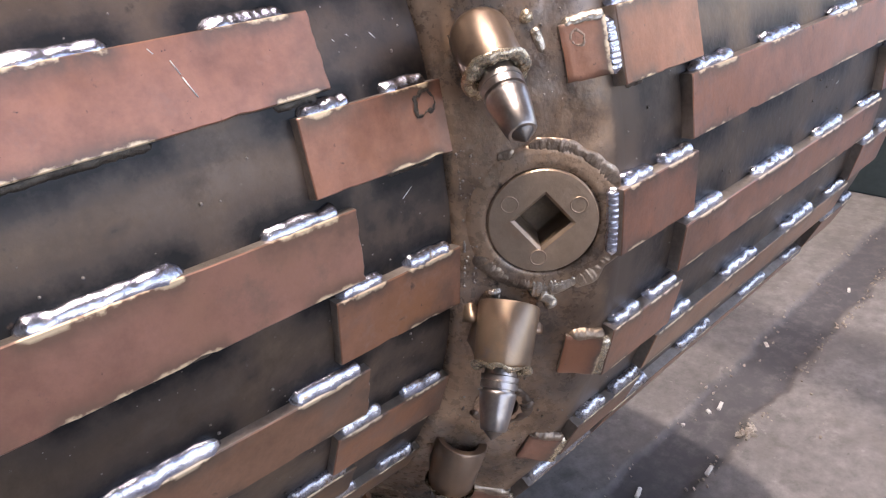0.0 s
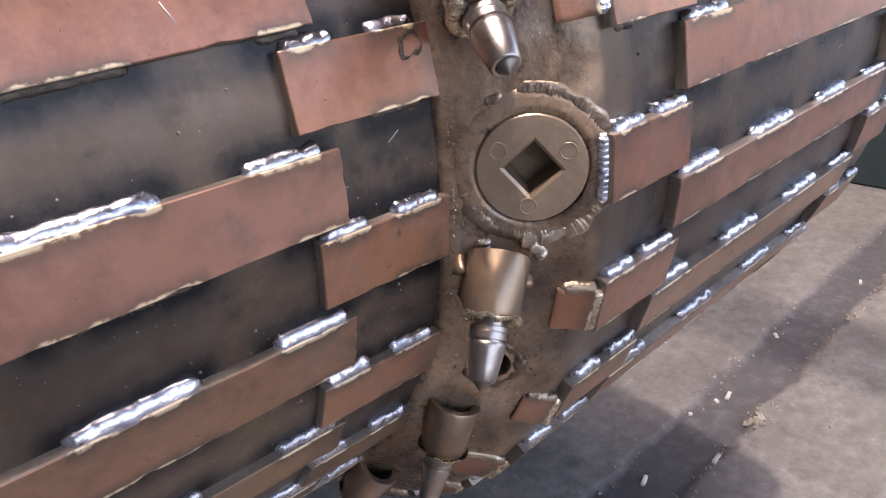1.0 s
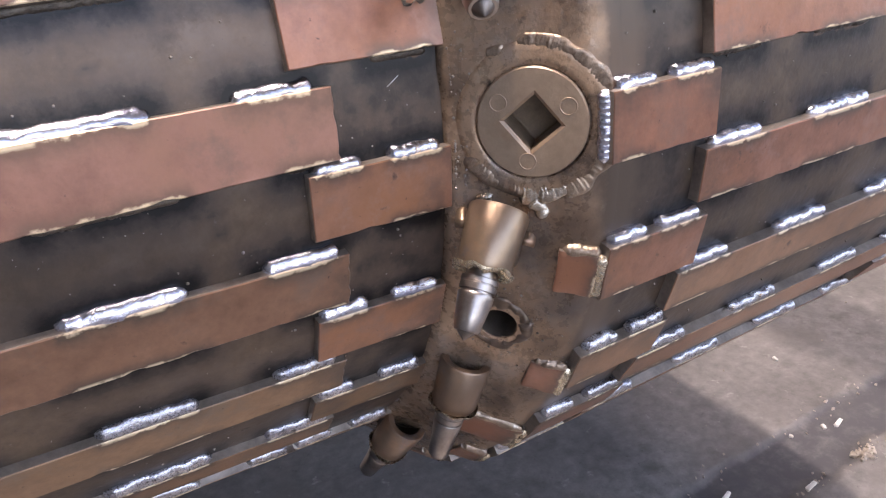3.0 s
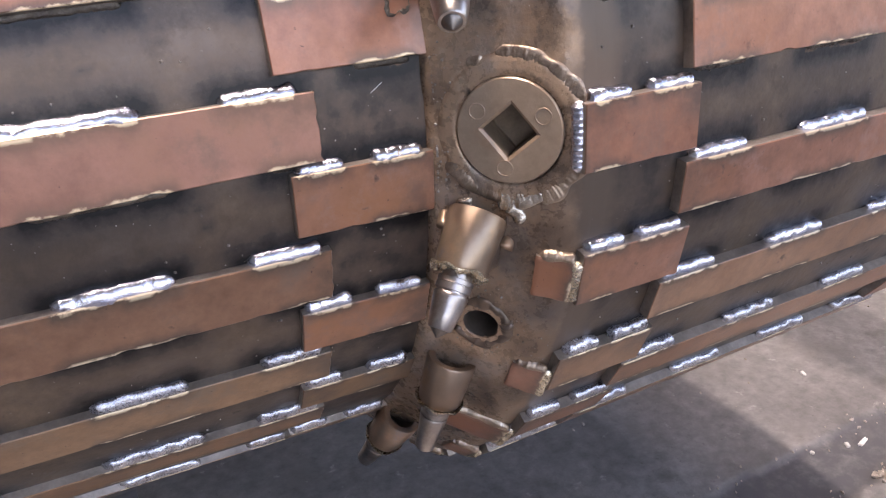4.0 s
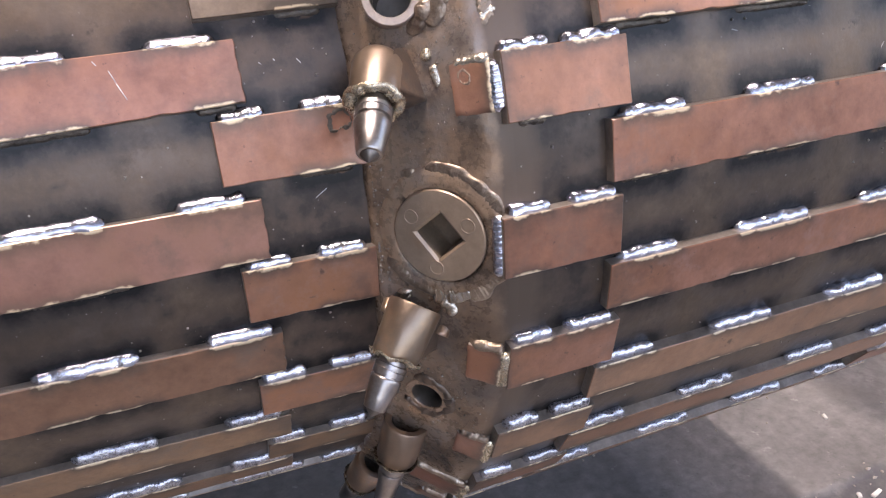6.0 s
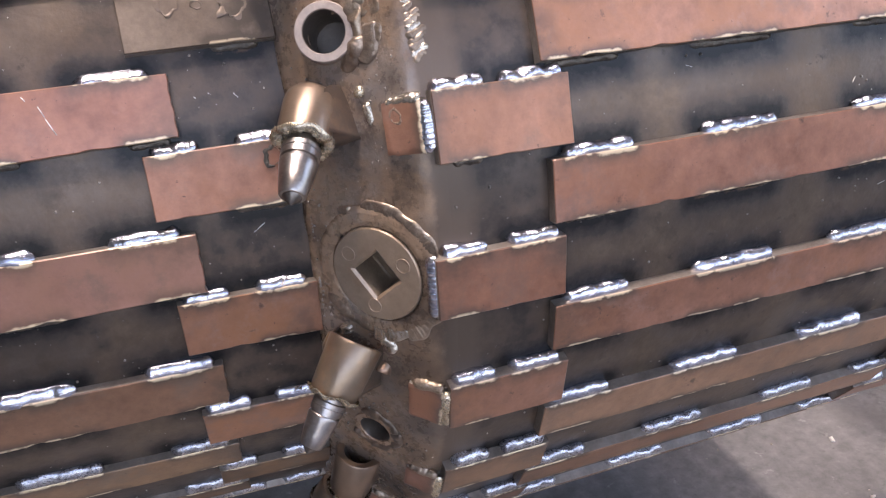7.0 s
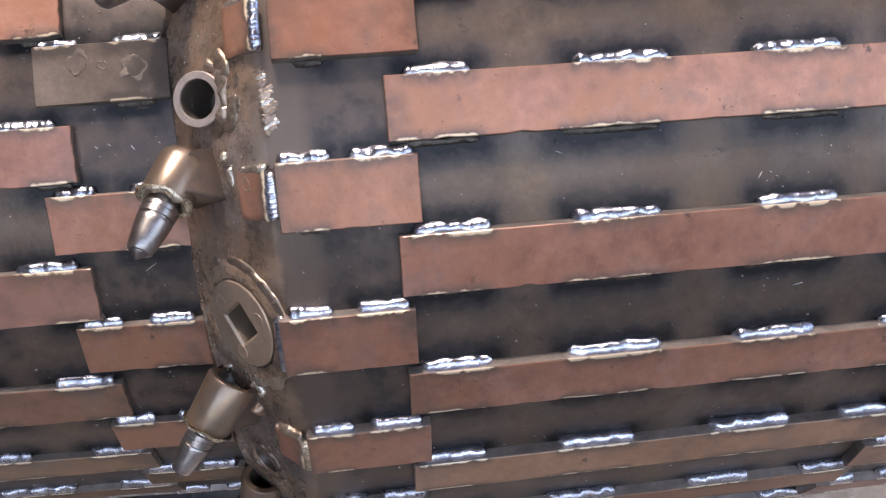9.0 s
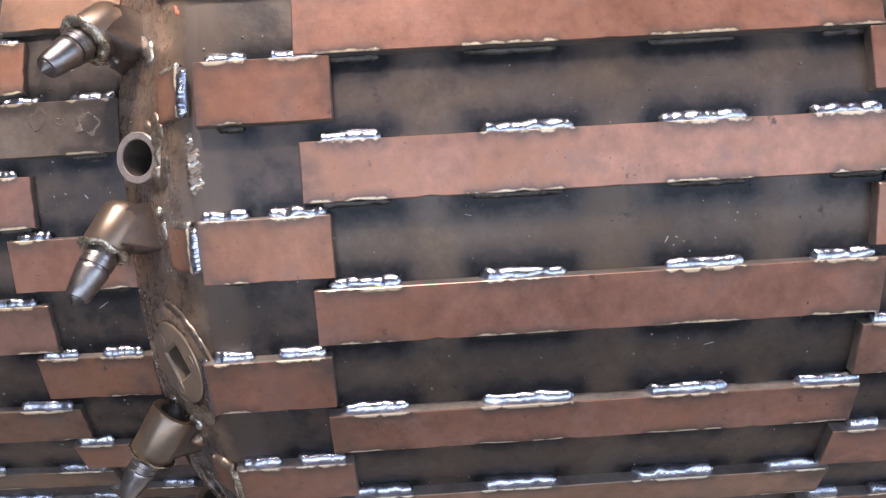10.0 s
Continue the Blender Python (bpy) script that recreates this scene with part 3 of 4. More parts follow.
def holder(tip, back, seed, open_back, slide=0.0):
    """A round tooth holder welded on the flank, with a bullet-shaped tooth in it."""
    m = axis_frame(tip, back)
    c0 = 0.072 + slide
    c1 = c0 + (0.066 if open_back else 0.060)
    big, flare = (0.0288, 0.0322) if open_back else (0.0275, 0.0275)
    bm = bmesh.new()
    pr = [(c0 + 0.004, 0.0178), (c0 - 0.0005, 0.0195), (c0 - 0.0015, 0.022), (c0, big - 0.002), (c0 + 0.005, big)]
    if open_back:
        pr += [(c1 - 0.0025, flare), (c1, flare - 0.0014), (c1, 0.0225), (c1 - 0.0015, 0.021), (c1 - 0.045, 0.021), (c1 - 0.045, 0)]
    else:
        pr += [(c1 - 0.014, big), (c1 - 0.007, big - 0.0016), (c1 - 0.001, big - 0.0055), (c1 + 0.0035, 0.013), (c1 + 0.004, 0)]
    lathe(bm, pr, m, 48)
    inv = m.inverted()
    for f in bm.faces:
        if open_back and all(math.hypot(*(inv @ v.co).xy) < 0.0215 and (inv @ v.co).z > c0 + 0.01 for v in f.verts):
            f.material_index = 1
    h = part("tooth_holder", bm, [HOLDER, DARKHOLE], tool, "round steel tooth holder with bluish heat tint", crisp=50)
    # saddle that carries the sleeve on the flank: it hugs the sleeve and spreads towards the flank
    inward = -(Vector((FN[0], 0, 0)) + out(math.degrees(math.atan2(tip.z - AXIS, -tip.y)) + 6) * FN[1])
    d = m.to_3x3() @ Vector((0, 0, 1))
    side = d.cross(inward).normalized()
    deep = (inward - d * inward.dot(d)).normalized()
    bm = bmesh.new()
    rows_ = []
    for q in np.linspace(0, 1, 12):
        z = c0 + 0.006 + (c1 - c0 + 0.012) * q
        sink = deep * (0.030 * max(0.0, (q - 0.62) / 0.38) ** 1.6)
        c = m @ Vector((0, 0, z))
        wide = (big + (flare - big) * q) * (0.985 - 0.05 * max(0.0, (q - 0.85) / 0.15))
        row = [c + side * (wide * math.cos(a)) + deep * (wide * math.sin(a)) for a in np.linspace(-0.35, -math.pi + 0.35, 3)][:1]
        for k, (across, sunk) in enumerate(((0.99, 0.10), (1.0, 0.42), (1.03, 0.80), (1.05, 1.15), (1.08, 1.50), (1.15, 1.9))):
            row.append(c + side * (wide * across) + deep * (wide * sunk) + d * ((1 - q) * 0.012 * sunk))
        row += [c - side * (wide * across) + deep * (wide * sunk) + d * ((1 - q) * 0.012 * sunk) for across, sunk in ((1.15, 1.9), (1.08, 1.50), (1.05, 1.15), (1.03, 0.80), (1.0, 0.42), (0.99, 0.10))]
        row.append(c - side * (wide * math.cos(-0.35)) + deep * (wide * math.sin(-0.35)))
        rows_.append([bm.verts.new(v + (side * 0.0012 + d * 0.0008) * noise.noise(v * 45 + Vector((seed, 0, 0)))) for v in [w + sink for w in row]])
    for a, b in zip(rows_, rows_[1:]):
        for k in range(len(a) - 1):
            bm.faces.new((a[k], a[k + 1], b[k + 1], b[k]))
    bm.faces.new(rows_[0])
    bm.faces.new(rows_[-1])
    part("saddle", bm, SADDLE, h, "sooty brown steel saddle")
    # ears of the saddle that stand past the open end
    if open_back:
        for sign, far, tall in ((1, 0.018, 0.55), (-1, 0.014, 0.8)):
            bm = bmesh.new()
            rows_ = []
            for q in np.linspace(0, 1, 9):
                c = m @ Vector((0, 0, c1 - 0.022 + (far + 0.022) * q)) + side * sign * (flare * (1.06 + 0.10 * q)) + deep * (flare * (tall + 0.45 * q))
                rad = 0.0115 * (1 - 0.5 * q ** 3)
                rows_.append([bm.verts.new(c + (side * math.cos(a) * 0.8 - deep * math.sin(a)) * rad * (1 + 0.25 * noise.noise(c * 60 + Vector((a, seed, 0)))) + (deep * 0.03 if math.sin(a) < -0.3 else Vector())) for a in np.linspace(0, 2 * math.pi, 12, endpoint=False)])
            for a, b in zip(rows_, rows_[1:]):
                for k in range(12):
                    bm.faces.new((a[k], a[(k + 1) % 12], b[(k + 1) % 12], b[k]))
            bm.faces.new(rows_[0])
            bm.faces.new(rows_[-1])
            part("saddle_ear", bm, HOLDER, h)
    bm = bmesh.new()
    pts = [m @ Vector(((big - 0.0035) * math.cos(a), (big - 0.0035) * math.sin(a), c0 + 0.0008 + 0.0045 * noise.noise(Vector((math.cos(a) * 2, math.sin(a) * 2, seed))))) for a in np.linspace(0, 2 * math.pi, 60)]
    bead(bm, pts, [-(m.to_3x3() @ Vector((0, 0, 1)))] * 60, 0.0072, 0.0058, seed, closed=True, lump=0.5, ripple=0.008, rough_=0.5)
    part("weld_bead", bm, WELDSTRAW, h, "straw-coloured collar weld")
    bm = bmesh.new()
    prof_ = [(0.0092, 0.0095), (0.0094, 0.0120), (0.0112, 0.0134), (0.026, 0.0160), (0.0395, 0.0180), (0.0445, 0.0187), (0.0475, 0.0187), (0.0482, 0.0183), (0.0486, 0.0166), (0.0508, 0.0166), (0.0513, 0.0190),
             (0.0575, 0.0193), (0.0580, 0.0186), (0.0588, 0.0186), (0.0593, 0.0194), (0.0640, 0.0195), (0.0647, 0.0188), (0.0650, 0.0165), (0.085, 0.0165)]
    lathe(bm, [(z + slide if z > 0.012 else z, r) for z, r in prof_], m, 36)
    part("bullet_tooth", bm, BITSTEEL, h, "shiny turned steel bullet tooth", crisp=35)
    bm = bmesh.new()
    lathe(bm, [(0, 0), (0.0006, 0.0012), (0.0078, 0.0088), (0.0092, 0.0096), (0.012, 0.0098)], m, 24)
    part("carbide_tip", bm, CARBIDE, h, "pointed grey carbide tip", crisp=35)
    return h


TEETH = [((0.579, 0.747, 8.8), (0.632, 0.666, 17.3), False, 0.0), ((0.560, 0.730, -15.5), (0.633, 0.675, -8.2), True, 0.0),
         ((0.597, 0.722, -39.2), (0.642, 0.657, -27.4), True, 0.016), ((0.580, 0.706, -60.4), (0.630, 0.650, -49.5), True, 0.010),
         ((0.571, 0.745, 28.8), (0.630, 0.662, 37.6), False, 0.0)]
for k, (tip, back, hollow, slide) in enumerate(TEETH):
    holder(at(*tip), at(*back), 31 + k, hollow, slide)
for k in range(9):
    a = 50.5 + k * 23.5
    holder(at(0.579, 0.745, a), at(0.632, 0.664, a + 8.4), 50 + k, k % 2 == 0)


def tube(s, deg, tall, seed, square=False):
    """An empty tooth pocket: a thick open pipe welded on the flank."""
    z = (out(deg) * FN[1] + Vector((FN[0], 0, 0)) if square else out(deg) * 0.925 - Vector((0.38, 0, 0))).normalized()
    m = axis_frame(at(s, flank_r(s), deg), at(s, flank_r(s), deg) + z)
    bm = bmesh.new()
    lathe(bm, [(-0.03, 0.0305), (tall - 0.001, 0.0305), (tall, 0.0295), (tall, 0.0225), (tall - 0.0015, 0.0215), (-0.045, 0.0215), (-0.045, 0)], m, 40)
    inv = m.inverted()
    for f in bm.faces:
        if all(math.hypot(*(inv @ v.co).xy) < 0.022 for v in f.verts):
            f.material_index = 1
    h = part("empty_pocket", bm, [FLANK if square else RIM, DARKHOLE], tool, "empty thick-walled steel pocket pipe", crisp=40)
    return h, m


def flank_weld(name, pts_sd, width, height, seed, mat, parent=None, lump=0.5):
    """A run of weld on the flank through (along, degrees) places."""
    ps = []
    for (s0, d0), (s1, d1) in zip(pts_sd, pts_sd[1:]):
        k = max(int(math.hypot((s1 - s0) * 1.5, radians(d1 - d0) * 0.7) / 0.0026), 4)
        ps += [(s0 + (s1 - s0) * q / k, d0 + (d1 - d0) * q / k) for q in range(k)]
    ps.append(pts_sd[-1])
    bm = bmesh.new()
    rr = lambda s: min(flank_r(s), 0.722 + (s - 0.699) * 0.62, 0.7355)
    bead(bm, [at(s, rr(s), d) for s, d in ps], [(Vector((FN[0], 0, 0)) + out(d) * FN[1]).normalized() if s < 0.712 else out(d) for s, d in ps], width, height, seed, ripple=0.005, lump=lump)
    return part(name, bm, mat, parent or tool)


pocket, _ = tube(0.653, 21.6, 0.013, 61)
G = flank_frame(0.653, 21.6)
for k, (a0, a1, rad, wide, tall) in enumerate(((84, -20, 0.0380, 0.0080, 0.0050), (-14, -74, 0.0390, 0.0095, 0.0060), (58, 8, 0.0490, 0.0085, 0.0036), (0, -46, 0.0510, 0.0090, 0.0040), (30, -22, 0.0600, 0.0070, 0.0020))):
    ring = arc_weld(a0, a1, rad, wide, tall, 70 + k, WELDBROWN, "weld_bead", G, 0.0, 0.009, 1.1, 0.12)
    ring.parent, ring.matrix_parent_inverse = pocket, pocket.matrix_world.inverted()
pocket, _ = tube(0.655, -21.0, 0.0015, 62, True)
for k, (a0, a1) in enumerate(((130, 20), (28, -70), (-60, -150))):
    ring = arc_weld(a0, a1, 0.0318, 0.0075, 0.0042, 76 + k, SADDLE, "weld_bead", flank_frame(0.655, -21.0), 0.0, 0.011, 1.2, 0.08)
    ring.parent, ring.matrix_parent_inverse = pocket, pocket.matrix_world.inverted()
for k in range(6):
    tube(0.657, 64 + k * 47, 0.012, 63 + k)
for k in range(11):
    d = 22.7 - k * 0.46
    s_ = 0.7120 + 0.0009 * k
    far = 0.012 + 0.008 * math.sin(math.pi * (k + 1) / 12) - 0.002 * (k % 3)
    flank_weld("weld_bead", ((s_, d - 0.42), (s_ + far * 0.5, d - 0.08), (s_ + far, d + 0.30)), 0.0042, 0.0015, 81 + 10 * k, WELDTAN if k % 4 == 1 else WELDBROWN, None, 0.6)
flank_weld("weld_bead", ((0.668, 16.6), (0.674, 16.0)), 0.007, 0.008, 83, WELDSTRAW)
flank_weld("weld_bead", ((0.675, 15.4), (0.677, 13.6)), 0.005, 0.004, 84, WELDTAN)
flank_weld("weld_bead", ((0.664, -6.6), (0.672, -7.2), (0.676, -8.0)), 0.008, 0.008, 85, WELDTAN)
flank_weld("weld_bead", ((0.632, -6.3), (0.634, -7.4)), 0.008, 0.010, 86, WELDTAN)
flank_weld("weld_bead", ((0.655, 33.5), (0.668, 32.0), (0.672, 30.5)), 0.012, 0.006, 87, WELDTAN)
bm = bmesh.new()
ds = np.linspace(2.6, -2.9, 60)
bead(bm, [at(0.7130, 0.7385, d) for d in ds], [(out(d) * 0.75 - Vector((0.66, 0, 0))).normalized() for d in ds], 0.0085, 0.0072, 89, lump=0.25, bite=0.12, rough_=0.6)
part("weld_bead", bm, WELD, tool, "bright corner weld")


tagged(flank_weld("chalk_mark", ((0.7140, 35.0), (0.7170, 33.8)), 0.0040, 0.0019, 93, ORANGE, None, 0.8), "small orange chalk mark")


def stop_block(deg_top, deg_bot, seed, s0=0.6850, s1=0.7160, r0=0.7165, r1=0.7455, bright=True):
    """A small square plate that bridges flank and bar, welded to the end of a short bar."""
    bm = bmesh.new()
    n0 = (Vector((-(r1 - r0), 0, 0)) + out((deg_top + deg_bot) / 2) * (s1 - s0)).normalized()
    lay = bm.verts.layers.float.new("scorch_shade")
    g = []
    us_, vs_ = [0, 0.04] + list(np.linspace(0.15, 0.85, 6)) + [0.96, 1], [0, 0.03] + list(np.linspace(0.12, 0.88, 7)) + [0.97, 1]
    for u in us_:
        row = []
        for v in vs_:
            d = deg_top + (deg_bot - deg_top) * v
            e = 0.0012 * ((u in (0, 1)) + (v in (0, 1)))
            rag = 0.0022 * noise.noise(Vector((u * 5, v * 5, seed))) * (1 if v in (0, 1) or u in (0, 1) else 0.6)
            vert = bm.verts.new(at(s0 + (s1 - s0) * u, r0 + (r1 - r0) * u, d) - n0 * (e + 0.0006 * noise.noise(Vector((u * 3, v * 3, seed)))) + up(d) * rag + Vector((rag * 0.6, 0, 0)))
            vert[lay] = max(math.exp(-(1 - u) / 0.28) * 0.95, math.exp(-v / 0.16) * 0.55)
            row.append(vert)
        g.append(row)
    for a, b in zip(g, g[1:]):
        for k in range(len(vs_) - 1):
            bm.faces.new((a[k], a[k + 1], b[k + 1], b[k]))
    rim = [r[0] for r in g] + g[-1][1:] + [r[-1] for r in reversed(g[:-1])] + list(reversed(g[0][1:-1]))
    low = [bm.verts.new(q.co - n0 * 0.018) for q in rim]
    for k in range(len(rim)):
        bm.faces.new((rim[k], rim[(k + 1) % len(rim)], low[(k + 1) % len(rim)], low[k])).material_index = 1
    b = part("stop_block", bm, [BAR, CUT], tool, "small square brown steel block", crisp=40)
    bm = bmesh.new()
    ds = np.linspace(deg_top - 0.15, deg_bot + 0.1, 30)
    bead(bm, [at(s1 + 0.0050, r1 - 0.002, d) for d in ds], [(out(d) * 0.85 - Vector((0.5, 0, 0))).normalized() for d in ds], 0.0066, 0.0066, seed, lump=0.45, ripple=0.005, rough_=0.7)
    part("weld_bead", bm, WELD if bright else WELDSTRAW, b, "bright corner weld" if bright else "straw-coloured corner weld")
    bm = bmesh.new()
    us = np.linspace(0.05, 0.97, 18)
    bead(bm, [at(s0 + (s1 - s0) * u, r0 + (r1 - r0) * u, deg_top) - n0 * 0.005 + up(deg_top) * 0.0015 for u in us], [(n0 + up(deg_top)).normalized()] * 18, 0.0068, 0.0056, seed + 1, lump=0.35)
    part("weld_bead", bm, WELDTAN if bright else WELDBROWN, b, "grey weld bead")
    return b


BLOCK_LOW = {28.9: (0.2, 4.4), 15.4: (0.4, 4.1), -10.3: (0.6, 4.25), -22.6: (1.9, 4.0), -34.6: (2.9, 4.9)}
for k, top in enumerate(SHORT_R):
    if abs(top - 2.4) > 1:
        low, tall = BLOCK_LOW.get(top, (1.2, 4.2))
        if top == -34.6:
            stop_block(top - low, top - low - tall, 90 + k, 0.652, 0.7165, 0.686, 0.7455, bright=False)
        else:
            stop_block(top - low, top - low - tall, 90 + k, bright=top > 0)

# burnt rings left on two bars and a block


def burnt_ring(place, z, radius, mat):
    m = axis_frame(place, place + z)
    bm = bmesh.new()
    prof_ = [(0.0002, radius * 1.12), (0.0007, radius), (0.0007, radius * 0.88), (0.0002, radius * 0.78)]
    lathe(bm, prof_, m, 28)
    for v in bm.verts:
        d = v.co - place
        v.co += d * (0.55 * noise.noise(v.co * 120) + 0.25 * noise.noise(v.co * 320)) + z * (0.0005 * noise.noise(v.co * 300))
    return part("burn_mark", bm, mat, tool, "dark burnt ring mark")


burnt_ring(at(0.587, face_r("L", 0.587) - 0.0007, 11.9), out(10.2), 0.0125, WELDDULL)
burnt_ring(at(0.6955, 0.7268, 13.9) - (Vector((FN[0], 0, 0)) + out(12.7) * FN[1]) * 0.0005, Vector((FN[0], 0, 0)) + out(12.7) * FN[1], 0.007, FLANK)
for s_, d_, r_ in ((0.508, 27.2, 0.011), (0.570, 26.4, 0.013), (0.535, 26.8, 0.005)):
    burnt_ring(at(s_, face_r("L", s_) - 0.0008, d_), out(26.0), r_, SCORCHED)

# pale scratches, and a stub of welding wire


def scratch(a, b, n0, half_wide):
    bm = bmesh.new()
    across = (b - a).cross(n0).normalized() * half_wide
    q = [bm.verts.new(v + n0 * 0.0007 * k) for k in (0, 1) for v in (a - across, a + across, b + across, b - across)]
    for f in ((4, 5, 6, 7), (0, 1, 5, 4), (1, 2, 6, 5), (2, 3, 7, 6), (3, 0, 4, 7)):
        bm.faces.new([q[k] for k in f])
    part("scratch", bm, CHIP, tool, "pale bright scratch")


for side, sunk, wide, s0, d0, s1, d1 in (("L", 0, 0.0004, 0.370, 19.2, 0.374, 18.2), ("L", 0, 0.0004, 0.3745, 18.0, 0.381, 16.5), ("L", 0, 0.0004, 0.357, 20.2, 0.360, 19.8),
                                         ("L", 1, 0.0002, 0.550, 4.3, 0.563, 5.1), ("L", 1, 0.0002, 0.555, 18.3, 0.559, 17.8), ("L", 1, 0.0002, 0.515, 18.4, 0.517, 18.2),
                                         ("L", 1, 0.0002, 0.53, 18.6, 0.532, 18.4), ("R", 1, 0.0002, 1.025, 14.7, 1.033, 14.5), ("R", 1, 0.0002, 1.31, 0.7, 1.322, 0.9)):
    nrm = out((d0 + d1) / 2)
    scratch(at(s0, face_r(side, s0) - sunk * THICK[side], d0) - nrm * (0.0003 if sunk else 0.0008), at(s1, face_r(side, s1) - sunk * THICK[side], d1) - nrm * (0.0003 if sunk else 0.0008), nrm, wide)
bm = bmesh.new()
wire_a, wire_b = at(1.247, 0.735, 9.4), at(1.259, 0.741, 11.6)
lathe(bm, [(0, 0), (0, 0.0006), ((wire_b - wire_a).length, 0.0006), ((wire_b - wire_a).length, 0)], axis_frame(wire_a, wire_b), 8)
part("wire_stub", bm, SPATTER, tool, "thin stub of welding wire")

# beads of spatter on flank and shells
bm = bmesh.new()
rng = random.Random(9)
knots = [(rng.uniform(0.615, 0.71), rng.uniform(-30, 36)) for _ in range(26)]
for k in range(1300):
    d = rng.uniform(-40, 40)
    if rng.random() < 0.5:
        s, d = rng.choice(knots)
        s, d = min(max(s + rng.gauss(0, 0.012), 0.612), 0.712), d + rng.gauss(0, 1.3)
        p, nrm = at(s, flank_r(s), d), Vector((FN[0], 0, 0)) + out(d) * FN[1]
    elif rng.random() < 0.55:
        s = rng.uniform(0.1, 0.61)
        p, nrm = at(s, face_r("L", s) - THICK["L"], d), out(d)
    else:
        s = rng.uniform(0.74, 1.45)
        p, nrm = at(s, face_r("R", s) - THICK["R"], d), out(d)
    if any((p - h).length < q + 0.010 for h, q in HOLES):
        continue
    r = rng.choice((0.0004, 0.0005, 0.0006, 0.0007, 0.0009, 0.0012, 0.0017))
    bmesh.ops.create_icosphere(bm, subdivisions=1, radius=r, matrix=Matrix.Translation(p + nrm * r * 0.3))
tagged(part("spatter", bm, SPATTER, tool, "tiny balls of weld spatter"), kind="stuff")

# ---- floor, and an unseen hall added to shape the light ----


def floor_height(x, y):
    """The filled channel lies a little below the slabs, with broken edges."""
    edge_a = -0.240 - 0.012 * (x - 1.7) + 0.026 * noise.noise(Vector((x * 4, 1, 0))) + 0.020 * noise.noise(Vector((x * 15, 4, 0)))
    edge_b = -0.430 - 0.004 * (x - 1.7) + 0.028 * noise.noise(Vector((x * 5, 9, 0))) + 0.022 * noise.noise(Vector((x * 18, 6, 0)))
    inside = min(edge_a - y, y - edge_b)
    return -0.009 * min(1.0, max(0.0, inside / 0.008)), min(1.0, max(0.0, inside / 0.016 + 0.4))


bm = bmesh.new()
xs = [-80, -20, -6, -3, -1, 0] + list(np.arange(0.3, 4.6, 0.022)) + [5, 6, 8, 12, 20, 80]
ys = [-90, -30, -14, -6, -3, -1.5] + list(np.arange(-0.95, 0.75, 0.012)) + [1.5, 3, 6, 14, 80]
groove = bm.verts.layers.float.new("tan")
vv = []
for x in xs:
    row = []
    for y in ys:
        z, deep = floor_height(x, y)
        v = bm.verts.new((x, y, z + (0.0012 * noise.noise(Vector((x * 6, y * 6, 0))) if 0.3 < x < 4.5 else 0)))
        v[groove] = deep * 1.1
        row.append(v)
    vv.append(row)
for i in range(len(xs) - 1):
    for j in range(len(ys) - 1):
        bm.faces.new((vv[i][j], vv[i + 1][j], vv[i + 1][j + 1], vv[i][j + 1]))
floor = tagged(part("floor", bm, CONCRETE, None), "worn grey concrete workshop floor with a filled channel", "floor", kind="structure")


def box(bm, lo, hi):
    c = bmesh.ops.create_cube(bm, size=1.0)["verts"]
    for v in c:
        v.co = Vector([(a + b) / 2 + (b - a) * q for a, b, q in zip(lo, hi, v.co)])
    return bm


X0, X1, Y0, Y1, TOPZ = -7.0, 9.0, -8.0, 7.0, 7.0
for name, lo, hi in (("wall_north", (X0, Y1, -0.02), (X1, Y1 + 0.3, TOPZ)),                      ("wall_east", (X1, -1.5, -0.02), (X1 + 0.3, Y1 + 0.3, TOPZ)), ("wall_west", (X0 - 0.3, Y0 - 0.3, -0.02), (X0, Y1 + 0.3, TOPZ))):
    tagged(part(name, box(bmesh.new(), lo, hi), PAINT, None, smooth=False), "plain grey plastered wall added out of view to close the workshop", "wall", kind="structure")
# gateway and east opening are added, for sky light on the drum's front
bm = bmesh.new()
for lo, hi in (((X0, Y0 - 0.3, -0.02), (-4.5, Y0, TOPZ)), ((8.6, Y0 - 0.3, -0.02), (X1 + 0.3, Y0, TOPZ)), ((-4.5, Y0 - 0.3, 6.3), (8.6, Y0, TOPZ)), ((X1, Y0, 6.3), (X1 + 0.3, -1.5, TOPZ))):
    box(bm, lo, hi)
tagged(part("wall_south", bm, PAINT, None, smooth=False), "unseen grey wall with a wide gateway added to let light in", "wall", kind="structure")
# unseen roof; its added opening lets the sun onto drum and floor
bm = bmesh.new()
OX0, OX1, OY0, OY1 = -1.4, 3.7, -2.3, 0.7
for lo, hi in (((X0, Y0, TOPZ), (OX0, Y1, TOPZ + 0.2)), ((OX1, Y0, TOPZ), (X1, Y1, TOPZ + 0.2)), ((OX0, Y0, TOPZ), (OX1, OY0, TOPZ + 0.2)), ((OX0, OY1, TOPZ), (OX1, Y1, TOPZ + 0.2))):
    box(bm, lo, hi)
tagged(part("ceiling", bm, PAINT, None, smooth=False), "unseen roof with an opening added to let sun and sky in", "ceiling", kind="structure")
# unseen girder between the walls, added so that its shadow bands the floor
bm = bmesh.new()
for lo, hi in (((1.84, Y0, 4.40), (2.19, Y1, 4.425)), ((2.003, Y0, 4.425), (2.027, Y1, 4.775)), ((1.84, Y0, 4.775), (2.19, Y1, 4.80))):
    box(bm, lo, hi)
tagged(part("girder", bm, GREY, None, smooth=False), "unseen grey steel girder added to cast a shadow band on the floor", "girder", kind="structure")

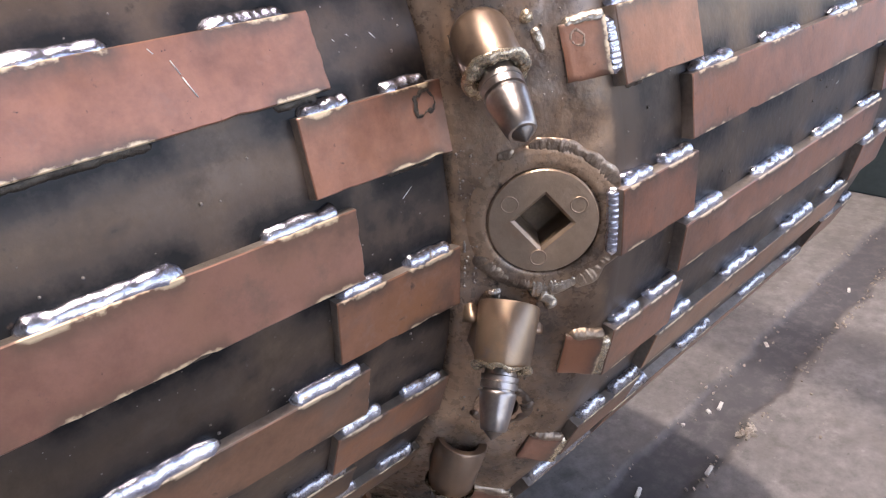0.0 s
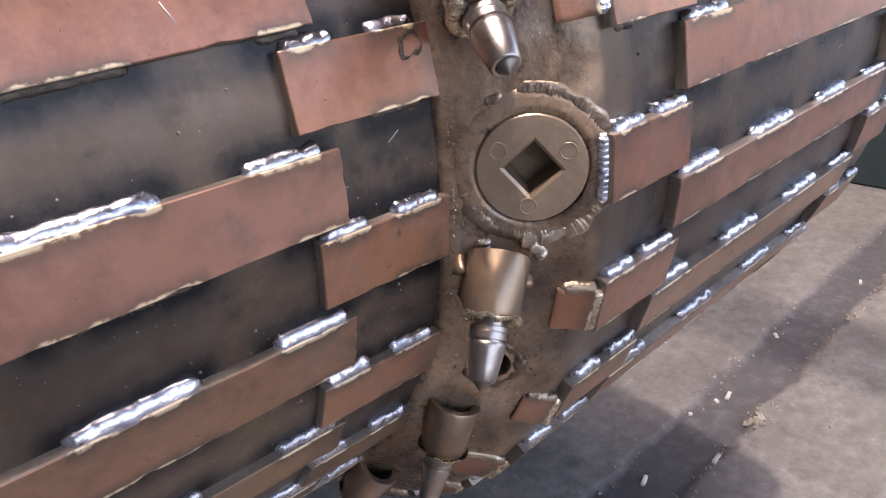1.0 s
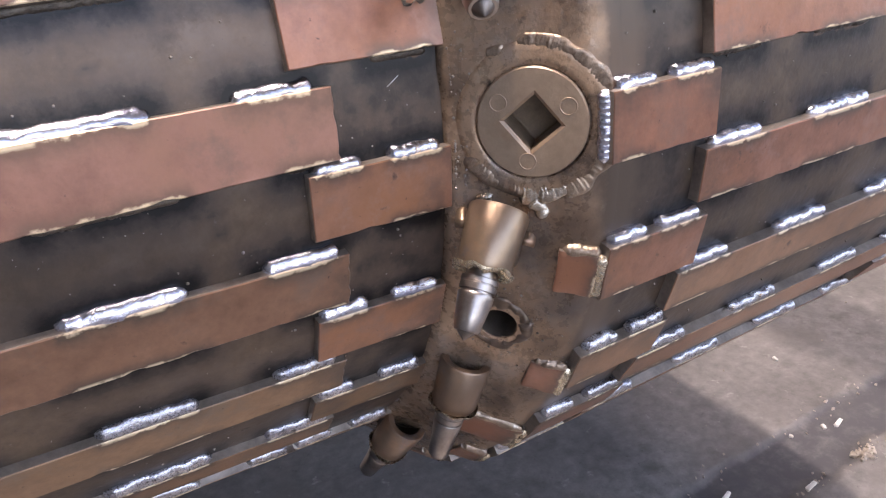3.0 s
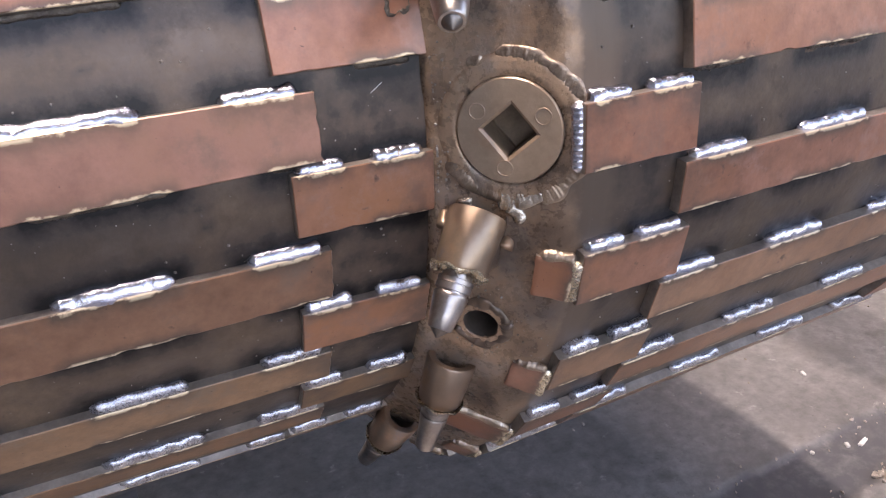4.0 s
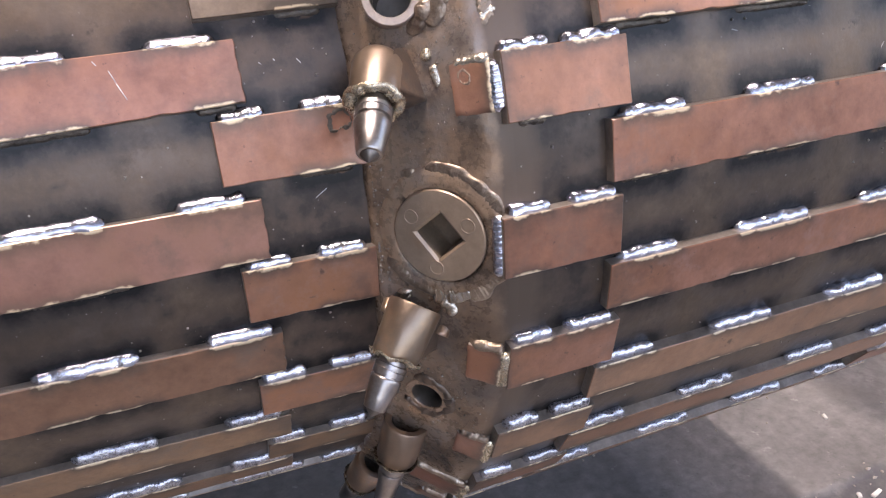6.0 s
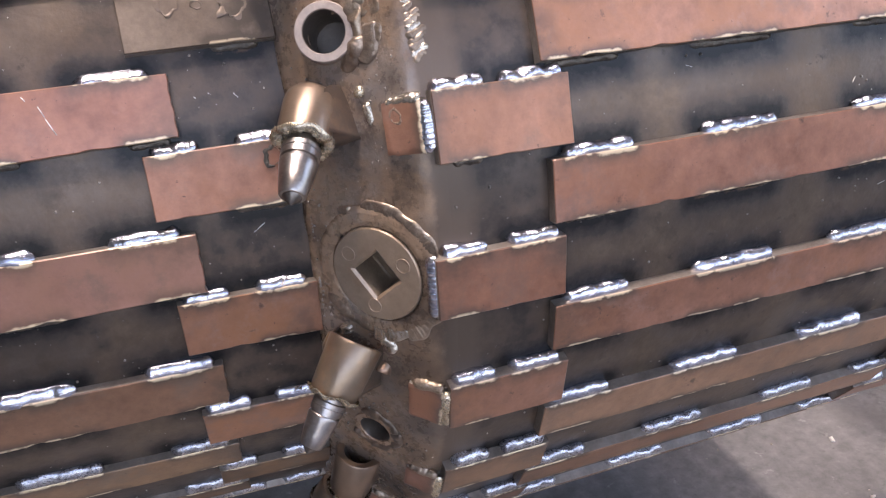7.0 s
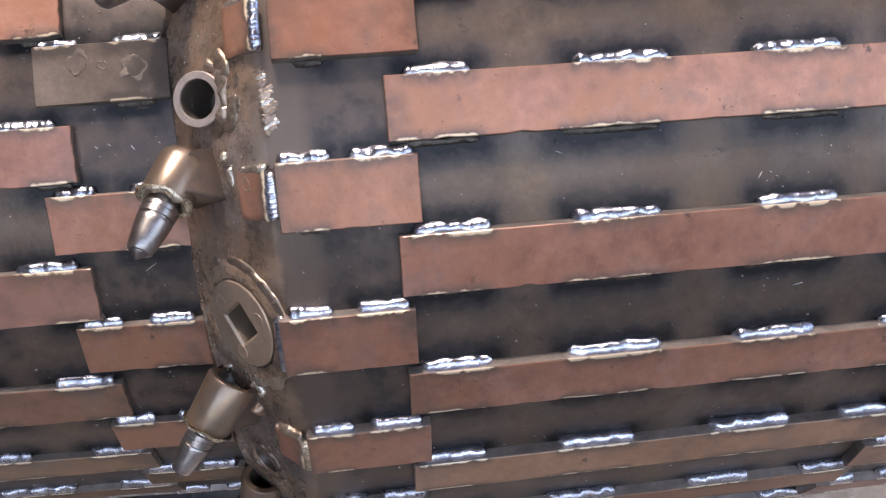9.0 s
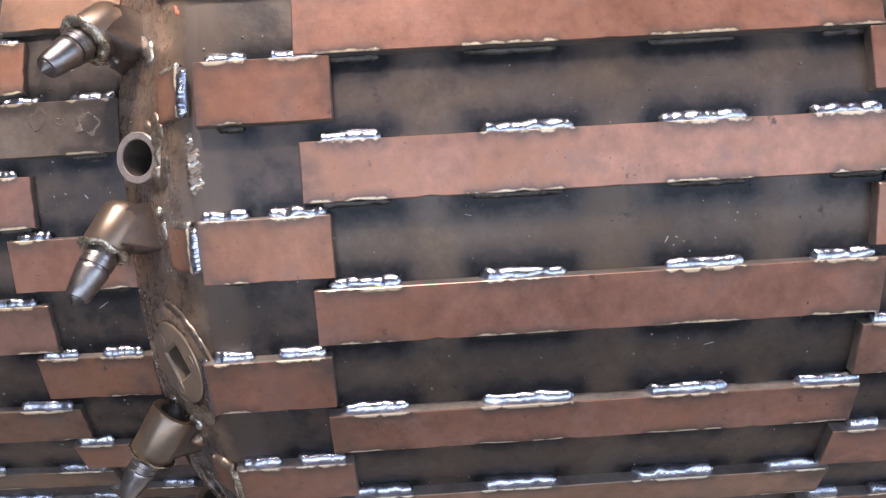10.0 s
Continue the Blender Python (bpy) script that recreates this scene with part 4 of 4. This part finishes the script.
# teal steel machine base beyond the drum
bm = bmesh.new()
box(bm, (4.192, -0.95, 0.0), (4.9, 1.2, 0.75))
bmesh.ops.bevel(bm, geom=bm.edges[:], offset=0.01, segments=2, affect="EDGES")
tagged(part("machine_base", bm, TEAL, None, smooth=False), "dark teal painted steel machine base on the concrete", "machine base")

# cradle under the drum
stand = new("drum_cradle")
stand.location = (0.0, 0, 0)
bpy.context.view_layer.update()
tagged(stand, "dark grey steel cradle carrying the drum on the concrete", "stand")
bm = bmesh.new()
n_arc = 14
front = []
for x in (-0.10, 0.02):
    arc = [at(x, 0.542, -90 + a) for a in np.linspace(-38, 38, n_arc)]
    front.append([bm.verts.new(p) for p in arc] + [bm.verts.new((x, -0.40, 0.06)), bm.verts.new((x, 0.40, 0.06))])
for row in front:
    bm.faces.new(row)
for k in range(len(front[0])):
    q = (k + 1) % len(front[0])
    bm.faces.new((front[0][k], front[0][q], front[1][q], front[1][k]))
part("saddle", bm, GREY, stand, smooth=False)
part("foot_plate", box(bmesh.new(), (-0.35, -0.55, 0.0), (0.22, 0.55, 0.06)), GREY, stand, smooth=False)

# ---- small things on the floor ----


def offcut(x, y, turn, long, seed):
    rng3 = random.Random(seed)
    bm = bmesh.new()
    box(bm, (-long * 0.45, -0.0055, 0), (long * 0.45, 0.0055, 0.008))
    bmesh.ops.bevel(bm, geom=bm.edges[:], offset=0.0018, segments=2, affect="EDGES")
    bmesh.ops.subdivide_edges(bm, edges=bm.edges[:], cuts=1)
    for v in bm.verts:
        v.co += Vector([rng3.uniform(-0.0009, 0.0009) for _ in range(3)])
    ob = part("metal_offcut", bm, CHIP, None, smooth=False)
    ob.matrix_basis = pose(x, y, floor_height(x, y)[0] + 0.0006, 0, 0, turn)
    return tagged(ob, "small pale metal offcut lying on the concrete", "offcut", "offcuts on the floor")


for k, (x, y, turn, long) in enumerate(((3.112, -0.371, 20, 0.035), (2.089, -0.315, 12, 0.046), (1.782, -0.428, 5, 0.046), (1.585, -0.317, 15, 0.046), (2.527, -0.282, 40, 0.032),
                                        (2.232, -0.005, 70, 0.024), (2.04, -0.30, 60, 0.02), (1.93, -0.27, 30, 0.012))):
    offcut(x, y, turn, long, 700 + k)

bm = bmesh.new()
rng = random.Random(12)
for k in range(420):
    x = rng.uniform(1.3, 3.7)
    if rng.random() < 0.6:
        y = -0.432 - 0.004 * (x - 1.7) + rng.gauss(0, 0.016)
    elif rng.random() < 0.5:
        y = -0.243 - 0.012 * (x - 1.7) + rng.gauss(0, 0.02)
    else:
        y = rng.uniform(-0.8, 0.5)
    r = rng.choice((0.0015, 0.002, 0.003, 0.0045, 0.006)) * rng.uniform(0.7, 1.2)
    res = bmesh.ops.create_icosphere(bm, subdivisions=1, radius=r, matrix=Matrix.Translation((x, y, floor_height(x, y)[0] + r * 0.5)) @ pose(0, 0, 0, rng.uniform(0, 90), 0, rng.uniform(0, 90)) @ Matrix.Diagonal((1.3, 0.8, 0.7, 1)))
    for v in res["verts"]:
        v.co += Vector([rng.uniform(-r, r) * 0.25 for _ in range(3)])
for k in range(26):
    r = rng.uniform(0.004, 0.012)
    x, y = 2.012 + rng.gauss(0, 0.02), -0.433 + rng.gauss(0, 0.015)
    res = bmesh.ops.create_icosphere(bm, subdivisions=1, radius=r, matrix=Matrix.Translation((x, y, floor_height(x, y)[0] + r * 0.6)))
    for v in res["verts"]:
        v.co += Vector([rng.uniform(-r, r) * 0.3 for _ in range(3)])
tagged(part("concrete_crumbs", bm, RUBBLE, None, smooth=False), "crumbs of broken concrete and grit along the channel", "rubble", kind="stuff")
